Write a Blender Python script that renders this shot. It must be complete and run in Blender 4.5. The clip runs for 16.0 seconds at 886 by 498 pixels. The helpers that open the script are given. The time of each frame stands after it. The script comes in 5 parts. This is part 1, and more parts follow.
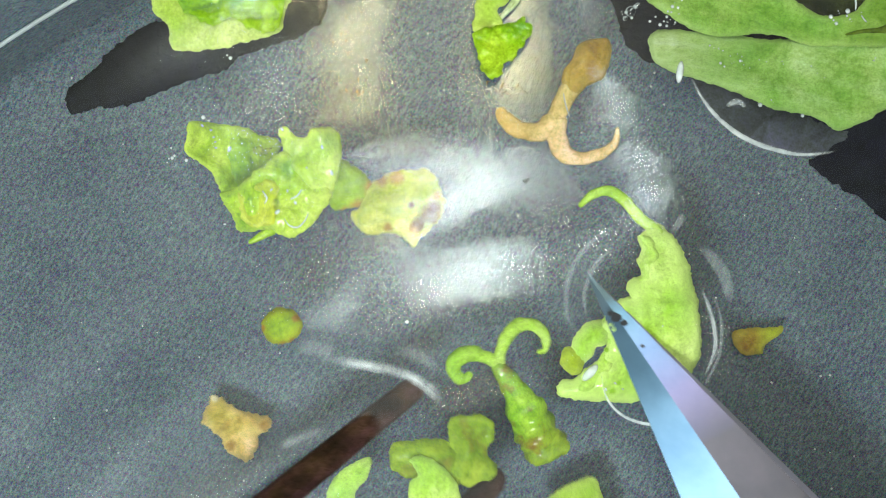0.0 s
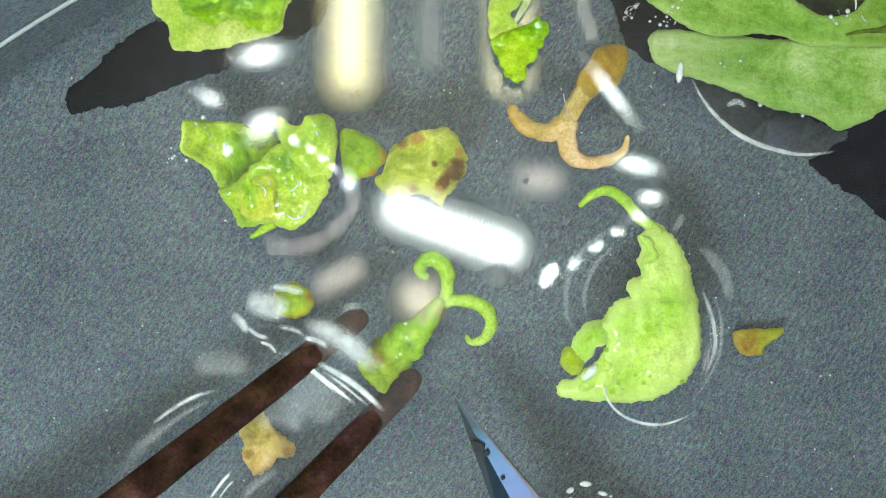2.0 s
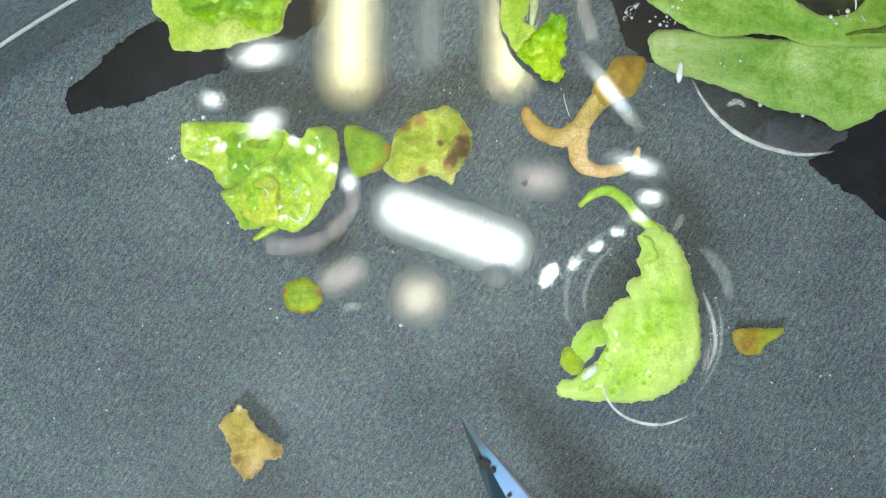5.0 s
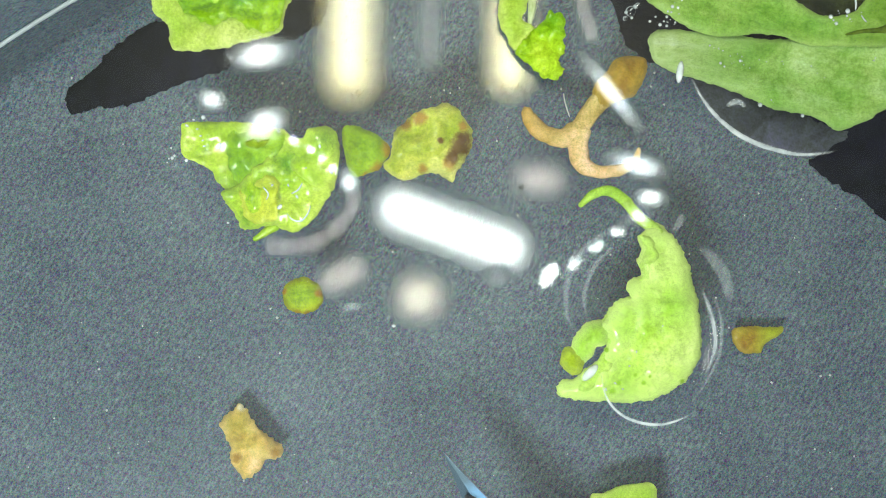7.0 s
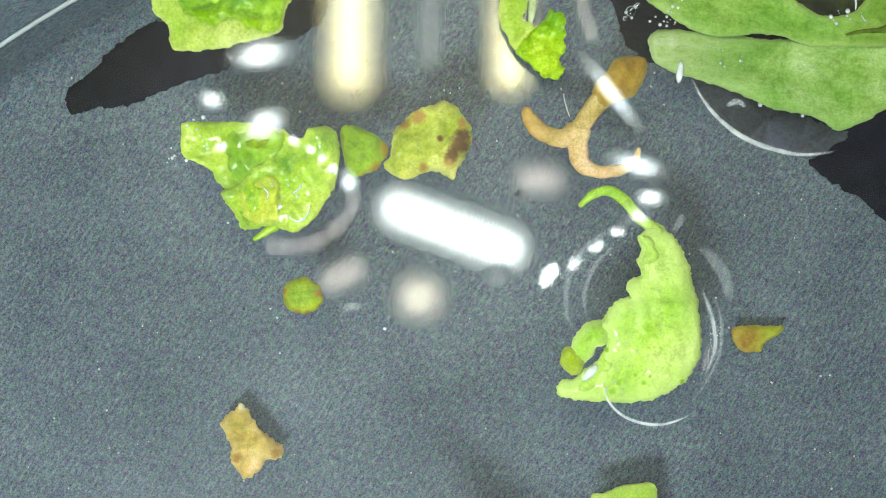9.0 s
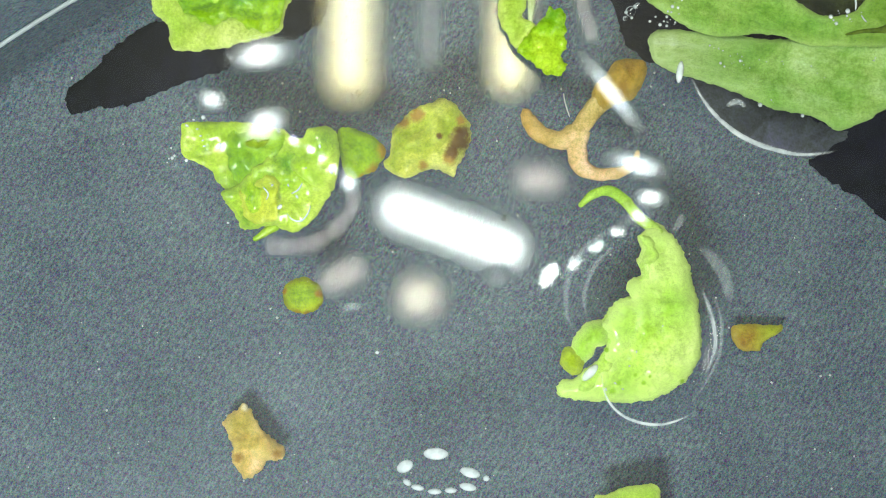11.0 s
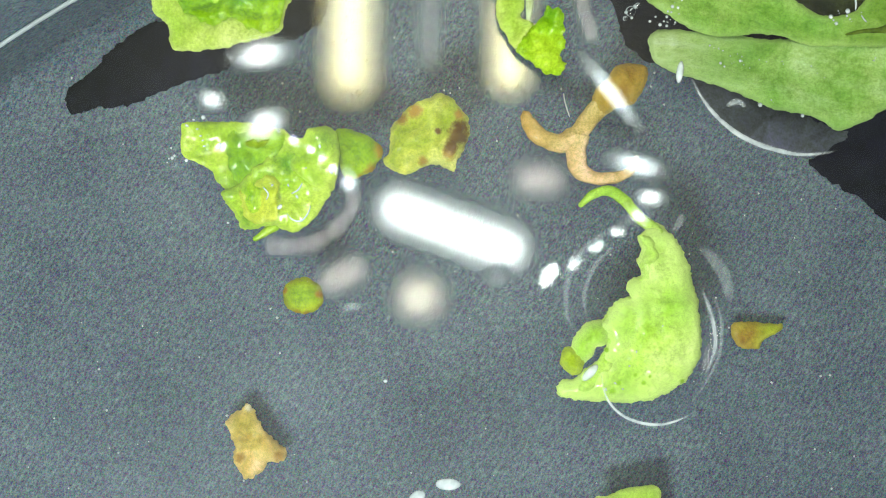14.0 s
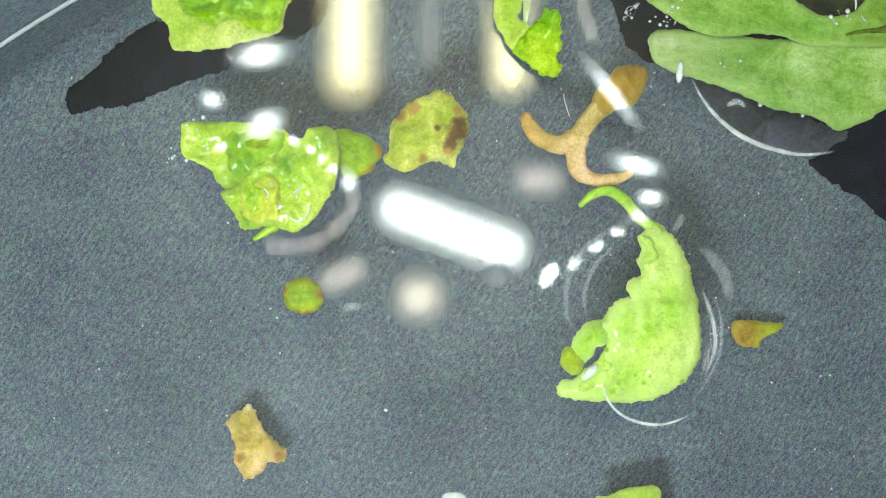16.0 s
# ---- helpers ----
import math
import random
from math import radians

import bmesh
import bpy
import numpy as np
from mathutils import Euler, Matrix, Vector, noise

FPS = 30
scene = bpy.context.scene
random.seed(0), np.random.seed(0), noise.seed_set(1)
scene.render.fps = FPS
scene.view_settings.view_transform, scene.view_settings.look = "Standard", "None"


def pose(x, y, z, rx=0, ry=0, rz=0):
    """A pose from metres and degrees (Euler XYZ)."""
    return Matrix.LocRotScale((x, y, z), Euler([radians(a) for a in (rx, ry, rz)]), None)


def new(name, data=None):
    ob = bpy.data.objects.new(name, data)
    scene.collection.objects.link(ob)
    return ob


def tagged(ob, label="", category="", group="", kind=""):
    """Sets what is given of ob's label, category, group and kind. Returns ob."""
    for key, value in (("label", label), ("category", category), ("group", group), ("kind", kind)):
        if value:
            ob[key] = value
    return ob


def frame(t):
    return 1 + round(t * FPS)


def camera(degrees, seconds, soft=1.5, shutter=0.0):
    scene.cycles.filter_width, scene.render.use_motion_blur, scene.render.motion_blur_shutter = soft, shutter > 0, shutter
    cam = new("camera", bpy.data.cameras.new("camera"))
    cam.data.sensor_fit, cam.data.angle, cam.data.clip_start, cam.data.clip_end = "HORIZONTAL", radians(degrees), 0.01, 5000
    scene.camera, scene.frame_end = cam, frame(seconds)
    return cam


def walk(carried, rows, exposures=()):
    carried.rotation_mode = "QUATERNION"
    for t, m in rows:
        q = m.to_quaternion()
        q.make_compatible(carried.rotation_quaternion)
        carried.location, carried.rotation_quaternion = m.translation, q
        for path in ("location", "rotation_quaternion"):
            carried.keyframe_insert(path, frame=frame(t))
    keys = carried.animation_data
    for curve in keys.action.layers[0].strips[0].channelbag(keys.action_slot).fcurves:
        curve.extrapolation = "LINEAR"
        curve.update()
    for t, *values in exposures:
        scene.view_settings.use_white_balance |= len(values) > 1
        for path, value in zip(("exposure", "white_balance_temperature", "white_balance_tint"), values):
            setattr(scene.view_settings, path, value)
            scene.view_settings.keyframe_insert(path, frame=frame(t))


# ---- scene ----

MM = 0.001
EYE = 30.0      # height of the lens over the water, mm
DEEP = -3.0     # top of the dish's bottom, mm

from mathutils.geometry import delaunay_2d_cdt

# ---- the camera: it stands still and looks straight down ----
cam = camera(36.87, 16.0, soft=1.1, shutter=1.0)
walk(cam, [(0.0, pose(0, 0, EYE * MM)), (16.0, pose(0, 0, EYE * MM))],
     exposures=((0.0, -0.45), (0.5, -0.44), (1.0, -0.44), (2.5, -0.44), (4.2, -0.46), (6.3, -0.34), (16.0, -0.34)))

# ---- soft light of the room ----
world = bpy.data.worlds.new("room_light")
scene.world = world
world.use_nodes = True
world.node_tree.nodes["Background"].inputs["Color"].default_value = (0.80, 0.90, 1.0, 1)
world.node_tree.nodes["Background"].inputs["Strength"].default_value = 0.16
LED = 162.0     # radiance of a white LED
WARM = 128.0     # radiance of the warm strips


# ---- materials ----
def mat(name):
    m = bpy.data.materials.new(name)
    m.use_nodes = True
    nt = m.node_tree
    nt.nodes.clear()
    out = nt.nodes.new("ShaderNodeOutputMaterial")
    return m, nt, out


def node(nt, kind, **values):
    n = nt.nodes.new(kind)
    for key, value in values.items():
        n.inputs[key.replace("_", " ")].default_value = value
    return n


def noise_of(nt, scale, detail=4.0, rough=0.6, coord="Object"):
    tc = nt.nodes.new("ShaderNodeTexCoord")
    n = nt.nodes.new("ShaderNodeTexNoise")
    n.inputs["Scale"].default_value = scale
    n.inputs["Detail"].default_value = detail
    n.inputs["Roughness"].default_value = rough
    nt.links.new(tc.outputs[coord], n.inputs["Vector"])
    return n


def ramp_of(nt, source, stops):
    r = nt.nodes.new("ShaderNodeValToRGB")
    while len(r.color_ramp.elements) < len(stops):
        r.color_ramp.elements.new(0.5)
    for e, (at, colour) in zip(r.color_ramp.elements, stops):
        e.position, e.color = at, (*colour, 1)
    nt.links.new(source, r.inputs["Fac"])
    return r


def mix_of(nt, fac, a, b, mode="MIX"):
    m = nt.nodes.new("ShaderNodeMix")
    m.data_type, m.blend_type = "RGBA", mode
    if hasattr(fac, "is_output"):
        nt.links.new(fac, m.inputs[0])
    else:
        m.inputs[0].default_value = fac
    for slot, value in ((6, a), (7, b)):
        if hasattr(value, "is_output"):
            nt.links.new(value, m.inputs[slot])
        else:
            m.inputs[slot].default_value = (*value, 1)
    return m.outputs[2]


def bump_of(nt, source, strength, distance):
    b = nt.nodes.new("ShaderNodeBump")
    b.inputs["Strength"].default_value = strength
    b.inputs["Distance"].default_value = distance
    nt.links.new(source, b.inputs["Height"])
    return b.outputs["Normal"]


def tissue(name, pale, mid, deep, stains=(), rough=0.38, clear=0.25, speck=0.6, coat=0.15, relief=0.45, size=700, thin_edge=0.45, edge_colour=None, tone=None, streak=None):
    """Wet plant tissue: mottled at two scales, a little light passing through; stains are colours with spots (x, y, radius) in mm; the thin margin is paler."""
    m, nt, out = mat(name)
    big = noise_of(nt, size, 4, 0.65)
    fine = noise_of(nt, 4200, 5, 0.7)
    colour = ramp_of(nt, big.outputs["Fac"], [(0.32, deep), (0.5, mid), (0.68, pale)]).outputs["Color"]
    grain = ramp_of(nt, fine.outputs["Fac"], [(0.32, (0.5, 0.58, 0.35)), (0.5, (1, 1, 1)), (0.68, (1.2, 1.14, 1.5))]).outputs["Color"]
    colour = mix_of(nt, speck, colour, grain, "MULTIPLY")
    pore = noise_of(nt, 15000, 2, 0.7)
    dots = ramp_of(nt, pore.outputs["Fac"], [(0.34, (0.62, 0.7, 0.5)), (0.5, (1, 1, 1)), (0.66, (1.25, 1.2, 1.5))]).outputs["Color"]
    colour = mix_of(nt, 0.5, colour, dots, "MULTIPLY")
    patch = noise_of(nt, 260, 2)
    broad = ramp_of(nt, patch.outputs["Fac"], [(0.35, (0.72, 0.86, 0.55)), (0.55, (1, 1, 1)), (0.7, (1.15, 1.06, 1.5))]).outputs["Color"]
    colour = mix_of(nt, 0.7, colour, broad, "MULTIPLY")
    if tone:
        # the tissue turns to another colour from x0 to x1, mm along the leaf
        x0, x1, other, much = tone
        where = nt.nodes.new("ShaderNodeTexCoord")
        sep = nt.nodes.new("ShaderNodeSeparateXYZ")
        nt.links.new(where.outputs["Object"], sep.inputs[0])
        along = nt.nodes.new("ShaderNodeMapRange")
        for slot, value in (("From Min", x0 * MM), ("From Max", x1 * MM), ("To Max", much)):
            along.inputs[slot].default_value = value
        nt.links.new(sep.outputs["X"], along.inputs["Value"])
        colour = mix_of(nt, along.outputs[0], colour, mix_of(nt, 0.7, other, grain, "MULTIPLY"))
    if streak:
        # veins and cells drawn out along one direction: degrees, length and strength
        where = nt.nodes.new("ShaderNodeTexCoord")
        lay = nt.nodes.new("ShaderNodeMapping")
        lay.vector_type = "TEXTURE"
        lay.inputs["Rotation"].default_value = (0, 0, radians(streak[0]))
        lay.inputs["Scale"].default_value = (streak[1], 1, 1)
        nt.links.new(where.outputs["Object"], lay.inputs["Vector"])
        fibre = noise_of(nt, 2600, 4, 0.65)
        nt.links.new(lay.outputs[0], fibre.inputs["Vector"])
        lines = ramp_of(nt, fibre.outputs["Fac"], [(0.34, (0.68, 0.80, 0.50)), (0.5, (1, 1, 1)), (0.64, (1.25, 1.16, 1.7))]).outputs["Color"]
        colour = mix_of(nt, streak[2], colour, lines, "MULTIPLY")
    rim = nt.nodes.new("ShaderNodeAttribute")
    rim.attribute_name = "margin"
    thin = ramp_of(nt, rim.outputs["Fac"], [(0.0, (0, 0, 0)), (1.0, (thin_edge,) * 3)]).outputs["Color"]
    colour = mix_of(nt, thin, colour, edge_colour or tuple(min(1, 0.08 + 0.97 * v) for v in pale))
    edge = noise_of(nt, 3200, 6, 0.85)
    tc = nt.nodes.new("ShaderNodeTexCoord")
    flat = nt.nodes.new("ShaderNodeVectorMath")
    flat.operation = "MULTIPLY"
    flat.inputs[1].default_value = (1, 1, 0)
    nt.links.new(tc.outputs["Object"], flat.inputs[0])
    for stain, spots in stains:
        for x, y, r in spots:
            d = nt.nodes.new("ShaderNodeVectorMath")
            d.operation = "DISTANCE"
            nt.links.new(flat.outputs[0], d.inputs[0])
            d.inputs[1].default_value = (x * MM, y * MM, 0)
            k = nt.nodes.new("ShaderNodeMath")
            k.operation = "MULTIPLY_ADD"
            k.inputs[1].default_value = -1 / (r * MM)
            nt.links.new(d.outputs["Value"], k.inputs[0])
            nt.links.new(edge.outputs["Fac"], k.inputs[2])
            f = ramp_of(nt, k.outputs[0], [(0.0, (0, 0, 0)), (0.3, (0.95, 0.95, 0.95))]).outputs["Color"]
            colour = mix_of(nt, f, colour, stain)
    p = node(nt, "ShaderNodeBsdfPrincipled", Roughness=rough, IOR=1.18)
    p.inputs["Coat Weight"].default_value = coat
    p.inputs["Coat Roughness"].default_value = 0.12
    nt.links.new(colour, p.inputs["Base Color"])
    both = nt.nodes.new("ShaderNodeMath")
    both.operation = "ADD"
    nt.links.new(big.outputs["Fac"], both.inputs[0])
    nt.links.new(fine.outputs["Fac"], both.inputs[1])
    nrm = bump_of(nt, both.outputs[0], relief, 0.00016)
    nt.links.new(nrm, p.inputs["Normal"])
    t = nt.nodes.new("ShaderNodeBsdfTranslucent")
    nt.links.new(colour, t.inputs["Color"])
    s = nt.nodes.new("ShaderNodeMixShader")
    s.inputs[0].default_value = clear
    nt.links.new(p.outputs[0], s.inputs[1])
    nt.links.new(t.outputs[0], s.inputs[2])
    nt.links.new(s.outputs[0], out.inputs["Surface"])
    return m


CRISP = tissue("leaf_crumpled", (0.66, 0.82, 0.09), (0.42, 0.66, 0.012), (0.15, 0.39, 0.003), speck=0.6, coat=0.8, relief=0.6, size=950)
LEAF_DEEP = tissue("leaf_deep_green", (0.52, 0.74, 0.03), (0.34, 0.60, 0.006), (0.16, 0.40, 0.003), speck=0.7, coat=0.5, relief=0.6, thin_edge=0.15)
LEAF_PALE = tissue("leaf_pale_green", (0.66, 0.76, 0.20), (0.52, 0.68, 0.09), (0.36, 0.58, 0.03))
LEAF_TIP = tissue("leaf_pale_tip", (0.39, 0.57, 0.15), (0.26, 0.47, 0.08), (0.16, 0.37, 0.035), tone=(-0.6, -3.0, (0.46, 0.58, 0.24), 0.85), streak=(-8, 5.0, 0.7))
LEAF_UPPER = tissue("leaf_upper", (0.40, 0.57, 0.13), (0.27, 0.48, 0.07), (0.17, 0.39, 0.035), tone=(0.6, 2.4, (0.15, 0.29, 0.015), 0.8), streak=(-14, 5.0, 0.7))
LEAF_OLIVE = tissue("leaf_olive", (0.44, 0.54, 0.03), (0.28, 0.42, 0.015), (0.26, 0.22, 0.015), size=1500, thin_edge=0.12)
LEAF_STAINED = tissue("leaf_stained", (0.76, 0.76, 0.17), (0.62, 0.65, 0.065), (0.44, 0.53, 0.015), [((0.44, 0.25, 0.03), [(-0.261, 0.496, 0.434), (-0.574, 0.366, 0.383), (-0.183, -0.653, 0.306), (0.757, 0.326, 0.332), (0.431, -0.548, 0.383)]), ((0.14, 0.058, 0.002), [(0.679, -0.157, 0.663), (0.783, 0.065, 0.485), (0.496, -0.392, 0.434), (0.235, -0.026, 0.191)])], streak=(35, 3.5, 0.7), coat=0.5)
GAP_DARK = tissue("gap_dark_brown", (0.09, 0.10, 0.035), (0.045, 0.052, 0.026), (0.02, 0.023, 0.018), size=1500, thin_edge=0.2)
LEAF_SHADE = tissue("crease_shade_green", (0.16, 0.22, 0.02), (0.10, 0.15, 0.012), (0.06, 0.08, 0.01), size=1500)
LEAF_BLADE = tissue("leaf_blade", (0.71, 0.88, 0.24), (0.51, 0.77, 0.08), (0.32, 0.62, 0.02), [((0.30, 0.56, 0.02), [(-0.776, -1.68, 0.217), (-0.62, -1.499, 0.14), (0.84, -1.473, 0.166), (-0.905, -0.75, 0.153), (-0.246, -1.318, 0.115), (-0.052, -1.499, 0.128), (0.078, -1.344, 0.102)])], thin_edge=0.8, coat=0.5, relief=0.42, streak=(62, 3.0, 0.35))
HUSK = tissue("husk_tan", (0.86, 0.66, 0.34), (0.76, 0.53, 0.20), (0.60, 0.38, 0.10), size=900, speck=0.4, tone=(-0.7, -1.25, (0.60, 0.33, 0.05), 0.7))
LEAF_YELLOW = tissue("leaf_yellow_olive", (0.66, 0.72, 0.05), (0.50, 0.62, 0.02), (0.36, 0.50, 0.01), coat=0.7, relief=0.6)
HUSK_YELLOW = tissue("husk_yellow", (0.80, 0.60, 0.20), (0.66, 0.46, 0.08), (0.46, 0.26, 0.02), [((0.36, 0.19, 0.02), [(-0.29, -0.41, 0.34), (0.62, -0.3, 0.30)]), ((0.78, 0.70, 0.46), [(-0.2, 0.80, 0.26)])], size=1300, tone=(0.25, 0.7, (0.50, 0.28, 0.05), 0.6), streak=(-50, 3.0, 0.6))
HUSK_BROWN = tissue("husk_brown", (0.56, 0.36, 0.04), (0.46, 0.26, 0.02), (0.30, 0.13, 0.01), size=1600)
FRAGMENT = tissue("fragment_mottled", (0.46, 0.36, 0.03), (0.40, 0.26, 0.02), (0.34, 0.14, 0.015), size=2200, tone=(-0.15, 0.3, (0.40, 0.50, 0.02), 0.9))
# brown rim spots are stains; the dark upper-right spot is its shadow painted in
DISC = tissue("disc_green", (0.46, 0.60, 0.006), (0.34, 0.51, 0.004), (0.20, 0.34, 0.003), [((0.40, 0.20, 0.015), [(-0.10, -0.42, 0.26), (0.14, -0.46, 0.26), (-0.40, 0.10, 0.20), (0.40, 0.05, 0.22)]), ((0.13, 0.18, 0.01), [(0.36, 0.36, 0.30)])], size=1700, thin_edge=0.75, edge_colour=(0.42, 0.36, 0.02))
BUD = tissue("fragment_green", (0.44, 0.62, 0.006), (0.31, 0.52, 0.003), (0.26, 0.36, 0.004), [((0.50, 0.31, 0.02), [(0.56, 0.078, 0.56), (0.32, -0.46, 0.48), (0.0, -0.62, 0.34)])], size=1500, thin_edge=0.3)
CURL = tissue("curl_green", (0.70, 0.86, 0.24), (0.52, 0.78, 0.07), (0.36, 0.66, 0.03), clear=0.35)
OVARY = tissue("ovary_green", (0.48, 0.74, 0.05), (0.30, 0.58, 0.015), (0.30, 0.15, 0.012), size=2000, coat=0.8, tone=(1.3, -0.1, (0.40, 0.26, 0.02), 0.6))
HUSK_WHITE = tissue("stalk_whitish", (0.80, 0.82, 0.62), (0.70, 0.74, 0.50), (0.56, 0.62, 0.34))
# near-black and grey tones for shade painted on the dish bottom
SHADE_BLACK = tissue("shade_black", (0.013, 0.014, 0.022), (0.008, 0.0085, 0.014), (0.005, 0.0055, 0.009), rough=0.8, clear=0.0, thin_edge=0.0)
SHADE_GREY = tissue("shade_dark_grey", (0.085, 0.09, 0.10), (0.055, 0.058, 0.066), (0.03, 0.032, 0.038), rough=0.7, clear=0.0, thin_edge=0.0)
for dull in (SHADE_BLACK, SHADE_GREY):
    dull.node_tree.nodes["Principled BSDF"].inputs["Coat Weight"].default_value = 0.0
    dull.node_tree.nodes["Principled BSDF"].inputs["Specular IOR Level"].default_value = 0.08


def floor_material():
    """Matt grey plastic, ground in one direction: coarse grit, fine coloured grain, pale scuffs and clouds."""
    m, nt, out = mat("dish_grey_plastic")
    patch = noise_of(nt, 160, 4)
    c = ramp_of(nt, patch.outputs["Fac"], [(0.34, (0.066, 0.086, 0.108)), (0.52, (0.088, 0.112, 0.138)), (0.7, (0.110, 0.137, 0.164))]).outputs["Color"]
    cloud = noise_of(nt, 420, 5, 0.7)
    haze = ramp_of(nt, cloud.outputs["Fac"], [(0.34, (0.84, 0.86, 0.90)), (0.52, (1, 1, 1)), (0.7, (1.20, 1.18, 1.16))]).outputs["Color"]
    c = mix_of(nt, 0.8, c, haze, "MULTIPLY")
    # grit drawn out along the grinding direction
    tc = nt.nodes.new("ShaderNodeTexCoord")
    turn = nt.nodes.new("ShaderNodeMapping")
    turn.vector_type = "TEXTURE"
    turn.inputs["Rotation"].default_value = (0, 0, radians(58))
    turn.inputs["Scale"].default_value = (2.6, 1, 1)
    nt.links.new(tc.outputs["Object"], turn.inputs["Vector"])
    grit = noise_of(nt, 13000, 3, 0.75)
    nt.links.new(turn.outputs[0], grit.inputs["Vector"])
    g2 = ramp_of(nt, grit.outputs["Fac"], [(0.28, (0.42, 0.46, 0.53)), (0.5, (1, 1, 1)), (0.68, (1.75, 1.7, 1.6))]).outputs["Color"]
    c = mix_of(nt, 0.9, c, g2, "MULTIPLY")
    grain = noise_of(nt, 24000, 2, 0.8)
    g = ramp_of(nt, grain.outputs["Color"], [(0.3, (0.25, 0.3, 0.4)), (0.5, (1, 1, 1)), (0.68, (2.3, 2.15, 1.8))]).outputs["Color"]
    c = mix_of(nt, 0.28, c, g, "MULTIPLY")
    c = mix_of(nt, 0.19, c, grain.outputs["Color"], "LINEAR_LIGHT")
    # pale scuffs where the surface is worn
    scuff = noise_of(nt, 3600, 4, 0.75)
    rub = ramp_of(nt, scuff.outputs["Fac"], [(0.62, (0, 0, 0)), (0.74, (0.5, 0.5, 0.5))]).outputs["Color"]
    c = mix_of(nt, rub, c, (0.24, 0.30, 0.34))
    p = node(nt, "ShaderNodeBsdfPrincipled", Roughness=0.75)
    p.inputs["Specular IOR Level"].default_value = 0.15
    nt.links.new(c, p.inputs["Base Color"])
    nt.links.new(bump_of(nt, grit.outputs["Fac"], 0.8, 0.00005), p.inputs["Normal"])
    nt.links.new(p.outputs[0], out.inputs["Surface"])
    return m


def plain(name, colour, rough=0.5, metal=0.0, scale=900, vary=0.35, bump=0.15):
    m, nt, out = mat(name)
    n = noise_of(nt, scale, 5)
    lo, hi = tuple(v * (1 - vary) for v in colour), tuple(min(1, v * (1 + vary)) for v in colour)
    c = ramp_of(nt, n.outputs["Fac"], [(0.3, lo), (0.7, hi)]).outputs["Color"]
    p = node(nt, "ShaderNodeBsdfPrincipled", Roughness=rough, Metallic=metal)
    nt.links.new(c, p.inputs["Base Color"])
    nt.links.new(bump_of(nt, n.outputs["Fac"], bump, 0.00005), p.inputs["Normal"])
    nt.links.new(p.outputs[0], out.inputs["Surface"])
    return m


def water_material(name, calm=0.03, ruffled=0.13):
    """Clear water; where it is ruffled, ripples too fine to model blur what it mirrors. A second, rougher gloss stands
    in for lens bloom.
    """
    m, nt, out = mat(name)
    fr = node(nt, "ShaderNodeFresnel", IOR=1.5)
    tr = nt.nodes.new("ShaderNodeBsdfTransparent")
    gl = nt.nodes.new("ShaderNodeBsdfGlossy")
    ruffle = nt.nodes.new("ShaderNodeAttribute")
    ruffle.attribute_name = "ruffle"
    blur = nt.nodes.new("ShaderNodeMapRange")
    blur.inputs["To Min"].default_value, blur.inputs["To Max"].default_value = calm, ruffled
    nt.links.new(ruffle.outputs["Fac"], blur.inputs["Value"])
    nt.links.new(blur.outputs[0], gl.inputs["Roughness"])
    mix = nt.nodes.new("ShaderNodeMixShader")
    nt.links.new(fr.outputs[0], mix.inputs[0])
    # broad gloss put in for the haze round the mirrored lamps
    film = node(nt, "ShaderNodeBsdfGlossy", Roughness=0.4)
    sheen = nt.nodes.new("ShaderNodeMixShader")
    sheen.inputs[0].default_value = 0.4
    nt.links.new(gl.outputs[0], sheen.inputs[1])
    nt.links.new(film.outputs[0], sheen.inputs[2])
    nt.links.new(tr.outputs[0], mix.inputs[1])
    nt.links.new(sheen.outputs[0], mix.inputs[2])
    nt.links.new(mix.outputs[0], out.inputs["Surface"])
    return m


def led_material(name, half, radius, power, colour, hard=1.0, oval=False):
    """A lamp, brightest along its core of length 2 * half (metres); its glow fades towards the rim to soften its
    mirrored image.
    """
    m, nt, out = mat(name)
    tc = nt.nodes.new("ShaderNodeTexCoord")
    sep = nt.nodes.new("ShaderNodeSeparateXYZ")
    nt.links.new(tc.outputs["Object"], sep.inputs[0])

    def calc(op, a, b=None, c=None):
        n = nt.nodes.new("ShaderNodeMath")
        n.operation = op
        for i, v in enumerate((a, b, c)):
            if v is None:
                continue
            if hasattr(v, "is_output"):
                nt.links.new(v, n.inputs[i])
            else:
                n.inputs[i].default_value = v
        return n.outputs[0]

    if oval:
        x = calc("MULTIPLY", sep.outputs["X"], radius / (radius + half))
    else:
        x = calc("MAXIMUM", calc("SUBTRACT", calc("ABSOLUTE", sep.outputs["X"]), half), 0.0)
    d = calc("SQRT", calc("ADD", calc("MULTIPLY", x, x), calc("MULTIPLY", sep.outputs["Y"], sep.outputs["Y"])))
    k = calc("MAXIMUM", calc("SUBTRACT", 1.0, calc("DIVIDE", d, radius)), 0.0)
    k = calc("MULTIPLY", calc("POWER", k, 2.2 / hard), power)
    e = nt.nodes.new("ShaderNodeEmission")
    e.inputs["Color"].default_value = (*colour, 1)
    nt.links.new(k, e.inputs["Strength"])
    nt.links.new(e.outputs[0], out.inputs["Surface"])
    return m


